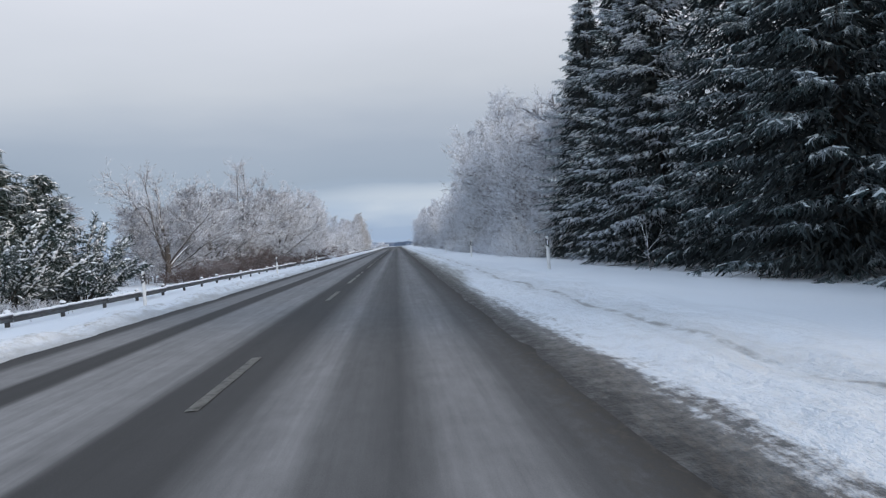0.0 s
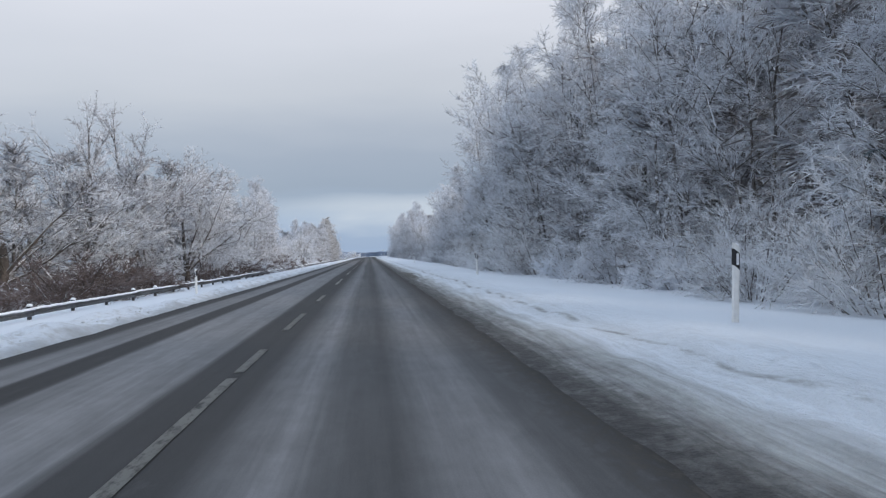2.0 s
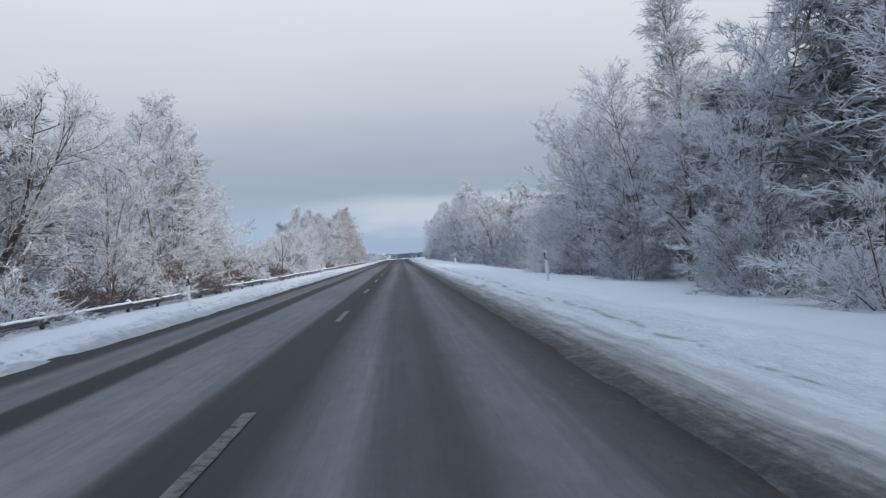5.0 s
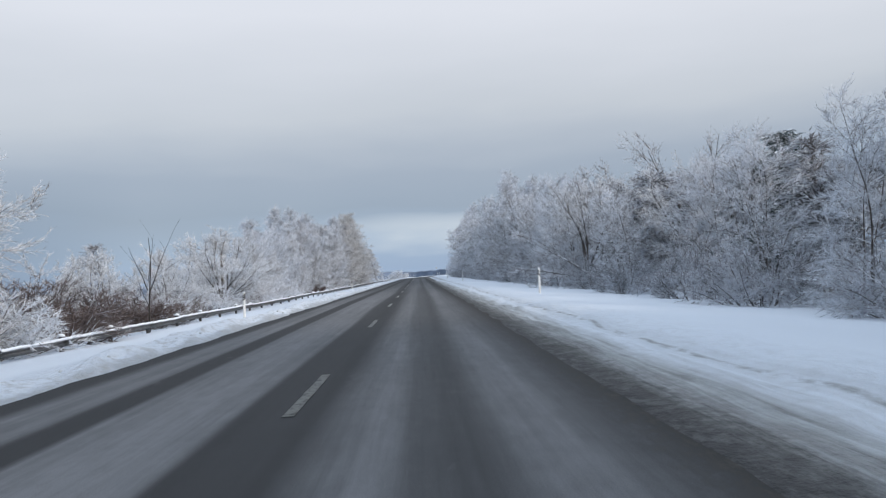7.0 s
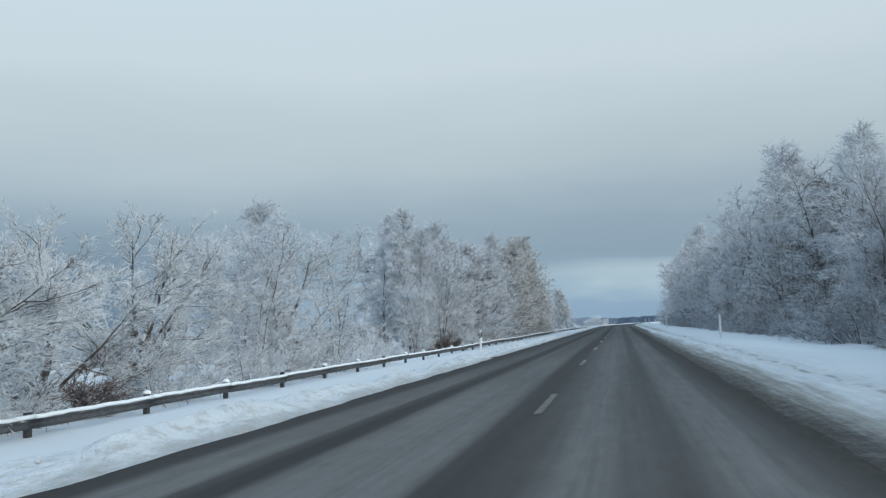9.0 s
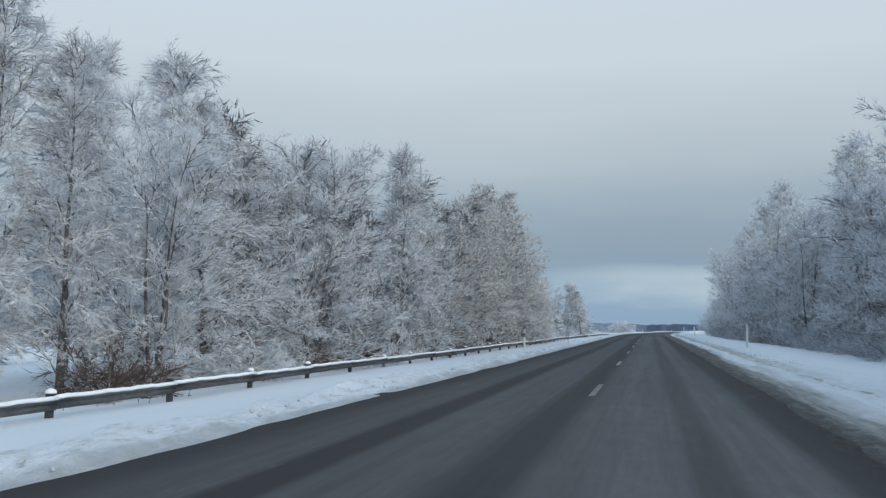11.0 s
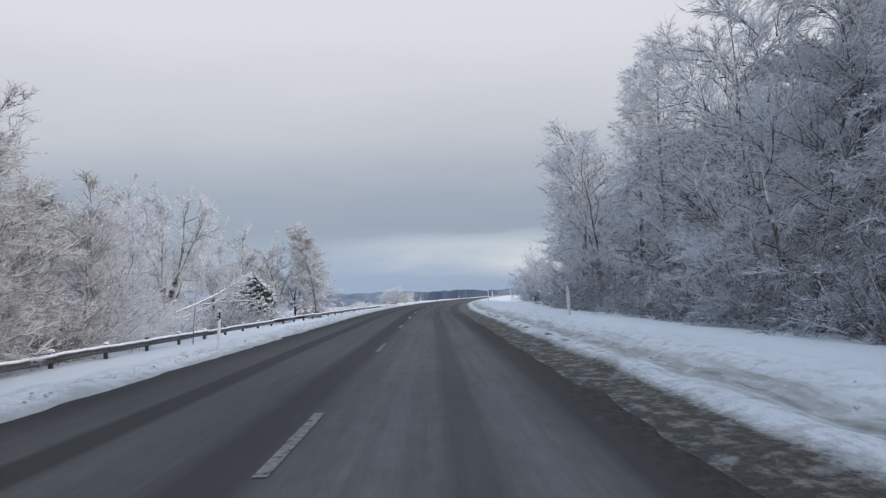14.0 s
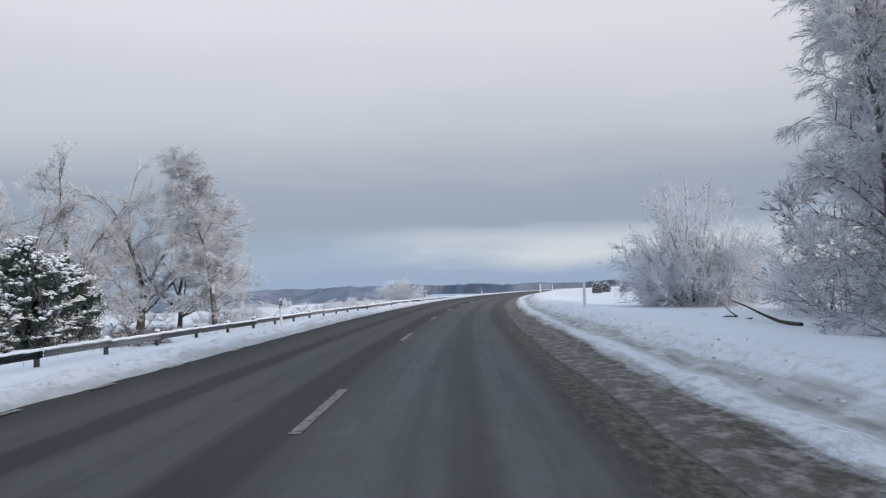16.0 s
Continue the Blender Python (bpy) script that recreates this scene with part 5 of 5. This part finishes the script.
# left side: junipers and scattered trees, then the roadside belt
plant_all([(-18, 38, 8.0, "pine0"), (-20, 37, 7.0, "pine0"), (-16.6, 40, 6.8, "pine0"), (-19, 41, 7.2, "pine0"), (-16.2, 34.5, 4.6, "sprawl0"), (-14.0, 38.5, 3.9, "sprawl1"), (-18.6, 32.5, 4.0, "sprawl1"), (-14.6, 31.5, 1.5, "shrub0"), (-13.6, 33.5, 1.3, "shrub2"), (-18.8, 68.5, 11.0, "oak0"), (-20.6, 80.5, 9.8, "oak1"), (-20.4, 91.5, 12.0, "oak0"), (-19.1, 102, 14.4, "bigoak0"), (-17.9, 112, 15.6, "bigoak0"), (-21.5, 86, 8.6, "dome0"), (-21, 97, 10, "dome1"), (-19.5, 107, 10, "dome2")])
plant_all([(-16.4, 121, 11.6, "dome1"), (-16.4, 127, 12, "round1"), (-16.8, 135, 13, "round2"), (-16.2, 145, 11.4, "dome0"), (-15, 153, 10.4, "round0"), (-15.4, 161, 12.4, "round1"), (-15.2, 166.5, 13.2, "birch2"), (-16, 171, 15.4, "birch1"), (-15.4, 177.5, 14.2, "birch0"), (-17.2, 184, 9.8, "round1"), (-17.4, 181, 9.0, "back1"), (-16.4, 173.5, 11.2, "round0"), (-18.2, 181.5, 9.6, "dome0"), (-14.2, 180, 4.2, "shrub2")])
plant_all([(-16, 197, 4.6, "dome1"), (-14.6, 203, 4.8, "dome2"), (-13.4, 211, 6.4, "dome0"), (-14.6, 217.5, 6.0, "dome1"), (-15.4, 223, 6.8, "dome2"), (-14, 229, 7.2, "round2"), (-15.2, 234, 8.8, "birch1"), (-15, 241, 8.0, "round1"), (-16.6, 260.5, 12.2, "birch2"), (-17.8, 259, 10.8, "birch0"), (-15.4, 258.5, 10, "birch1"), (-15.2, 262, 10.6, "birch2"), (-14.6, 257, 5.6, "round1"), (-14.6, 265, 9.4, "round0"), (-16, 266, 10.2, "round2"), (-20.3, 267.8, 13.3, "birch0"), (-14.4, 268, 12.0, "birch1"), (-14.5, 272, 9.6, "round0"), (-13.7, 275.2, 10.8, "round1"), (-13.9, 280, 11.6, "round2"), (-13.4, 286.5, 12.7, "birch0")])
plant_all([(-13.7, 291, 10.8, "round0"), (-14.1, 298, 11, "round1"), (-13.9, 303, 11.6, "round2"), (-13.4, 308, 13.6, "birch2"), (-13.6, 312, 15.2, "birch0"), (-13.5, 317, 13.8, "round1"), (-13.4, 322, 16.2, "birch1"), (-13.6, 328, 12.6, "round0"), (-13.3, 333, 9.8, "round2"), (-13.2, 334.5, 11.5, "round0"), (-13.5, 338, 9.4, "round1"), (-14.6, 341, 8.6, "round2"), (-13.4, 344, 7.4, "round0")])
plant_all([(-14.6, 351, 7.4, "round2"), (-17, 359, 8.4, "round1"), (-20.2, 374, 12.0, "dome0"), (-22.5, 378, 9.0, "dome2"), (-22, 366, 7.6, "dome1"), (-16.5, 378, 5.6, "round2"), (-18.6, 392.2, 4.8, "juniper0"), (-19.5, 396.5, 4.4, "juniper1"), (-16.5, 387, 2.6, "juniper1"), (-23.4, 404, 10.6, "lonedome0"), (-20.4, 407, 10.6, "lonedome1"), (-26.2, 401, 9.8, "lonedome1"), (-18.2, 408, 7.4, "lonedome0"), (-27, 526, 3.2, "round1")])
for u, s, h in ((-14.0, 366.5, 2.3), (-13.6, 369.6, 2.5), (-13.2, 372.4, 2.4), (-13.0, 375.2, 1.9), (-14.8, 373.2, 2.6)):
    plant("duskshrub0" if h < 2.45 else "duskshrub1", u, s, h, 0.8)
plant("globe0", 12.8, 399, 8.2, 0.82)
plant("globe0", -30, 520, 6.4, 1.35)
plant("lonebirch0", -14.8, 405.6, 11.6, 1.4, -0.10)
for i in range(16):
    plant(("shrub0", "shrub1", "shrub2", "shrub1")[i % 4], -14 - place_rnd.uniform(0, 30), 408 + 7 * i, place_rnd.uniform(1.2, 2.2), 0.9)
for i in range(90):
    plant("weed0", -13 - place_rnd.uniform(0, 1) ** 1.5 * 40, 384 + 1.5 * i, place_rnd.uniform(0.5, 1.2), 1.3)
for i in range(40):
    plant("weed0", -14 - place_rnd.uniform(0, 1) ** 1.5 * 30, 190 + 2.0 * i, place_rnd.uniform(0.5, 1.3), 1.3)
plant_all([(-17.5, 111, 11.5, "back1"), (-17.8, 121, 12, "back2"), (-17.4, 130.5, 12, "back0"), (-17.6, 140, 11.5, "back1"), (-17.2, 149, 10.5, "back2"), (-17, 157.5, 10, "back0"), (-16.6, 166, 11, "back1"), (-19.5, 82, 9.5, "back2"), (-20.5, 93, 9.6, "back0"), (-21, 71.5, 8, "back1"), (-20, 101.5, 10.5, "back2")])
plant_all([(-15.4, 271, 10.5, "back0"), (-15.2, 277.5, 10.8, "back1"), (-15, 283, 11, "back2"), (-14.6, 288.5, 11.4, "back0"), (-14.8, 294.5, 10.8, "back1"), (-14.8, 300.5, 11.4, "back2"), (-14.6, 306, 12.4, "back0"), (-14.4, 315, 14, "back1"), (-14.6, 325, 13.6, "back2"), (-14.5, 331, 10.4, "back0")])
for s, u, h in ((186, -15.5, 3.6), (189.5, -17.6, 4.0), (191.2, -16.2, 3.8), (192.6, -14.4, 3.4), (194, -13.2, 3.0), (197, -12.6, 2.4), (203, -12.9, 2.0), (62, -15.6, 2.6), (66, -14.6, 3.0), (72, -15.8, 2.8), (78, -14.6, 2.2), (86, -15.2, 2.8), (90.5, -15.8, 4.2), (93.5, -14.8, 3.8), (96.5, -15.6, 3.6), (99, -14.4, 2.6)):
    plant(("brown0", "brown1")[int(s) % 2], u, s, h, 1.2 * h / 2.4)
for i in range(15):
    plant(("brown0", "shrub1", "brown1")[i % 3], -12.4 + place_rnd.uniform(-1.2, 0.5), 119 + 4.7 * i, place_rnd.uniform(2.2, 3.4), 1.4)
for i in range(13):
    plant(("brown0", "shrub2", "brown1")[i % 3], -13.4 + place_rnd.uniform(-1.0, 0.3), 262 + 6.5 * i, place_rnd.uniform(1.8, 3.0), 1.3)
for s, u, h, key in ((20, -13, 2.0, "shrub0"), (25, -12.5, 1.8, "shrub1"), (196, -13, 2.4, "shrub2"), (206, -12.6, 2.6, "shrub0"), (217, -13.4, 2.6, "brown0"), (226, -12.8, 2.4, "shrub1"), (236, -16, 2.2, "shrub2"), (352, -14.6, 3.4, "shrub1"), (371, -20, 4.0, "shrub0"), (377, -18, 3.2, "shrub2"), (356, -17.5, 3.6, "shrub2"), (354, -12.8, 2.6, "shrub0"), (358, -13.6, 2.0, "shrub2"), (378, -12.4, 2.2, "shrub1"), (390, -12, 1.8, "brown0"), (408, -15, 2.2, "shrub0"), (418, -17, 2.0, "shrub1"), (262, -30, 2.8, "shrub0"), (263, -27.5, 2.4, "juniper0"), (264, -23, 5.0, "round0"), (258, -33, 3.0, "shrub2"), (266, -26, 3.0, "shrub1")):
    plant(key, u, s, h)
# left side: the wood behind
for i in range(48):
    s = 44 + 6.3 * i
    if 188 < s < 270 or s > 345:
        continue
    top = float(np.interp(s, (40, 90, 110, 135, 170, 188, 256, 285, 322, 340), (6, 8, 11, 11, 10, 8, 10, 10.5, 13, 7)))
    plant(f"back{i % 3}", -19.5 - place_rnd.uniform(-0.5, 3.5), s + place_rnd.uniform(-1.5, 1.5), top * place_rnd.uniform(0.82, 1.05), 1.35)
for s, u, h, key in ((194, -17.5, 4.4, "dome2"), (200, -18, 4.6, "dome0"), (207, -16.6, 4.8, "dome1"), (214, -17, 5.4, "dome2"), (220, -17.4, 5.6, "round0"), (226, -16.8, 6.4, "dome1"), (232, -17.4, 7.0, "round1"), (238, -17, 7.0, "dome0"), (199, -13.2, 2.6, "shrub1"), (208, -12.8, 2.8, "shrub0"), (214, -13, 2.6, "shrub2"), (221, -13.2, 3.0, "shrub1"), (230, -13, 3.0, "shrub0"), (236, -13.4, 3.2, "shrub2"), (243, -14, 3.4, "shrub1"), (248, -15, 3.0, "shrub0")):
    plant(key, u, s, h)
for s, u, h, key in ((334, -16.4, 8.5, "back0"), (341, -16.2, 7.0, "back1"), (347, -16.8, 7.2, "back2"), (354, -18, 7.4, "back0"), (341, -13.6, 3.8, "shrub1"), (335.5, -13.4, 3.6, "shrub0"), (346.5, -13.8, 3.6, "shrub2"), (351, -15.6, 4.4, "shrub0"), (330, -13.8, 3.4, "brown0"), (338, -14.2, 3.2, "brown1")):
    plant(key, u, s, h, 1.35)
for i in range(14):
    plant(f"back{i % 3}", -30 - place_rnd.uniform(0, 14), 60 + 22 * i, place_rnd.uniform(5, 8), 1.4)
for i in range(9):
    plant(f"duskshrub{i % 2}", -18.5 - place_rnd.uniform(0, 4), 281 + 3.4 * i, place_rnd.uniform(3.0, 4.2), 1.2)

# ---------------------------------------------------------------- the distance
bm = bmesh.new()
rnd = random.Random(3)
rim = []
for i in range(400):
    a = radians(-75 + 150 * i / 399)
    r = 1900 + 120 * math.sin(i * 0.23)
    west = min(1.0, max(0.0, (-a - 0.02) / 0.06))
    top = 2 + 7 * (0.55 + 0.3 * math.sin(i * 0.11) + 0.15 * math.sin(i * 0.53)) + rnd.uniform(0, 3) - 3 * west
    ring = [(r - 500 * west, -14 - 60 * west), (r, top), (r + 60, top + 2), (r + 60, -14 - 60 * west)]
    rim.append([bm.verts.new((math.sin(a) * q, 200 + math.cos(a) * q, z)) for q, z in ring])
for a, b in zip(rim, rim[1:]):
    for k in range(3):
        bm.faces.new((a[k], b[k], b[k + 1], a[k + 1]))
woods = new("backdrop", joined("backdrop", bm, HAZED_WOOD))
tagged(woods, "band of far woods on the horizon, tinted blue-grey for haze", "woods", kind="structure")

# ---------------------------------------------------------------- fallen and loose things


def stick(name, runs, label, category, material, snow=None):
    """A branch or fallen stem: tubes along given runs, with twigs."""
    rng = np.random.RandomState(len(name) + len(runs))
    ob = new(name)
    for start, end, r, twigs in runs:
        g = Growth()
        a, b = np.array(start, float), np.array(end, float)
        pts = limb(rng, a, b - a, np.linalg.norm(b - a), 7, 0.02, 0.05)
        g.tube(pts, [r * (1 - 0.75 * i / 7) for i in range(8)], 6)
        part("stem", g.mesh("stem", material, True), ob)
        if twigs:
            t = Growth()
            subs = []
            for _ in range(twigs):
                q, d = along(pts, rng.uniform(0.25, 1.0))
                subs.append(limb(rng, q, d + rng.normal(0, 0.55, 3), rng.uniform(0.5, 1.5), 3, 0.0, 0.1))
                t.tube(subs[-1], [r * 0.3, r * 0.22, r * 0.15, 0.006], 3)
            if snow:
                sprays(rng, subs, 6, 0.3, 0.5, 0.0, 0.013, t, 6)
            part("crown", t.mesh("crown", snow or material), ob)
    return tagged(ob, label, category)


SNOWY = bark_material("snowed_stem", (0.09, 0.08, 0.075), (0.22, 0.20, 0.19), -0.15)
stick("fallen_birch", (((-21, 362.5, -0.9), (-13.5, 374.8, 1.5), 0.13, 34), ((-20.2, 361.8, -0.9), (-14.4, 371.6, 0.8), 0.11, 30), ((-16.2, 370.0, 1.1), (-12.8, 377.0, 1.5), 0.06, 10), ((-19.6, 364, -0.9), (-13.6, 369.5, -0.3), 0.09, 30), ((-17.8, 365.5, -0.8), (-12.6, 372.5, -0.2), 0.06, 26)), "snow-covered birch stems fallen towards the rail", "fallen tree", SNOWY, RIME)
DRY = bark_material("dry_bark", (0.022, 0.019, 0.017), (0.06, 0.052, 0.046), 1.6)
stick("fallen_branch", (((12.0, 382.0, -0.05), (11.6, 386.4, 0.05), 0.075, 0), ((11.62, 386.1, 0.05), (11.5, 388.6, 0.0), 0.03, 2), ((11.65, 386.0, 0.05), (11.75, 387.6, 0.34), 0.03, 1), ((11.75, 385.0, 0.04), (10.9, 383.3, -0.06), 0.03, 0)), "dark bare branch lying on the snow", "branch", DRY)
stick("fallen_limb", (((-13.2, 193.5, -0.85), (-11.4, 200.5, -0.15), 0.05, 6), ((-13.6, 195, -0.85), (-11.7, 198.8, -0.05), 0.035, 4)), "dark snow-dusted limb lying behind the rail", "branch", BARK)
stick("bare_sapling", (((-10.95, 189.6, -0.8), (-10.85, 189.7, 3.6), 0.05, 0), ((-10.93, 189.6, 0.9), (-10.2, 189.9, 3.4), 0.03, 3), ((-10.95, 189.6, 1.2), (-11.6, 189.3, 3.2), 0.026, 3), ((-10.93, 189.6, 0.5), (-11.7, 189.9, 1.9), 0.02, 2), ((-10.9, 189.6, 1.7), (-10.55, 189.2, 3.7), 0.02, 2)), "thin bare dark sapling behind the guard rail", "sapling", DEEP)
stick("frosted_sapling", (((11.4, 28.2, -0.5), (11.3, 28.1, 1.7), 0.018, 9), ((11.4, 28.2, 0.2), (10.8, 28.3, 0.9), 0.011, 5), ((11.37, 28.2, 0.5), (11.9, 28.0, 1.2), 0.010, 5)), "small leafless sapling lined with rime before dark spruces", "sapling", SNOWY)
stick("leaning_stem", (((-15.0, 331.5, -0.8), (-12.6, 344.3, 4.0), 0.12, 3),), "dark snow-lined stem leaning out of roadside trees", "fallen tree", OAK)
stick("thin_sapling", (((-9.6, 347.3, -0.7), (-9.5, 347.4, 2.2), 0.03, 6),), "thin dark sapling standing before the rail", "sapling", BARK)


def road_sign(place, tall, wide, label):
    ob = new("road_sign")
    bm = bmesh.new()
    bmesh.ops.create_cone(bm, cap_ends=True, segments=10, radius1=0.04, radius2=0.04, depth=tall + 0.3, matrix=Matrix.Translation((0, 0, (tall - 0.3) / 2)))
    part("sign_pole", joined("sign_pole", bm, STEEL, True), ob)
    bm = bmesh.new()
    box_into(bm, (wide, 0.03, wide * 1.1), Matrix.Translation((0, -0.06, tall - wide * 0.5)))
    bmesh.ops.bevel(bm, geom=bm.edges[:], offset=0.012, segments=2, affect="EDGES")
    part("sign_panel", joined("sign_panel", bm, SIGN), ob)
    ob.matrix_basis = Matrix.Translation(place)
    return tagged(ob, label, "road sign")


road_sign((-44, 522, -1.5), 3.6, 1.1, "white sign panel on a pole in a snowy field")
road_sign((12.0, 613, -0.5), 5.2, 0.8, "tall pole with a small sign beside the bend")

# clods of frozen slush along the ploughed edges
rng = np.random.RandomState(9)
base = bmesh.new()
bmesh.ops.create_icosphere(base, subdivisions=1, radius=1.0)
bv = np.array([v.co[:] for v in base.verts])
bf = np.array([[v.index for v in f.verts] for f in base.faces])
base.free()
clods = Growth()
for i in range(1500):
    s = rng.uniform(-5, 420)
    u = -4.12 + rng.normal(0, 0.12) if i % 2 else 4.0 + rng.normal(0, 0.4)
    if u > 0:
        s, u = rng.uniform(270, 420), 4.9 + abs(rng.normal(0, 0.55))
    r = rng.uniform(0.012, 0.036) * (1.2 if i % 2 else 1.0)
    x, y = spot(s, u)
    v = bv * (1 + rng.uniform(-0.25, 0.25, bv.shape)) * r * np.array([1, 1.2, 0.7]) + np.array([x, y, land(s, u) + r * 0.2])
    clods.f += (bf + clods.count).tolist()
    clods.v += v.tolist()
    clods.count += len(bv)
CLOD = plain_material("frozen_slush", (0.58, 0.60, 0.63), 0.8, 0.0, 0.35, 3.0)
tagged(new("slush_clods", clods.mesh("slush_clods", CLOD)), "small clods of frozen slush along the road's edges", "slush", kind="stuff")

# dry stems poking through the snow
stems = Growth()
n = 5200
s = rng.uniform(-5, 430, n)
u = np.where(rng.uniform(0, 1, n) < 0.72, -rng.uniform(11.0, 15.5, n), rng.uniform(12.2, 15.0, n))
clump = lattice(s * 0.35, u * 0.8, 21)
keep = clump > 0.05
s, u = s[keep], u[keep]
foot = np.array([[*spot(a, b), land(a, b) - 0.05] for a, b in zip(s, u)])
tip = foot + np.stack([rng.normal(0, 0.12, len(s)), rng.normal(0, 0.12, len(s)), rng.uniform(0.25, 0.8, len(s))], 1)
stems.slivers(foot, tip, 0.008)
tagged(new("dry_grass", stems.mesh("dry_grass", BARE)), "dry brown stems standing out of the snow", "grass", kind="stuff")
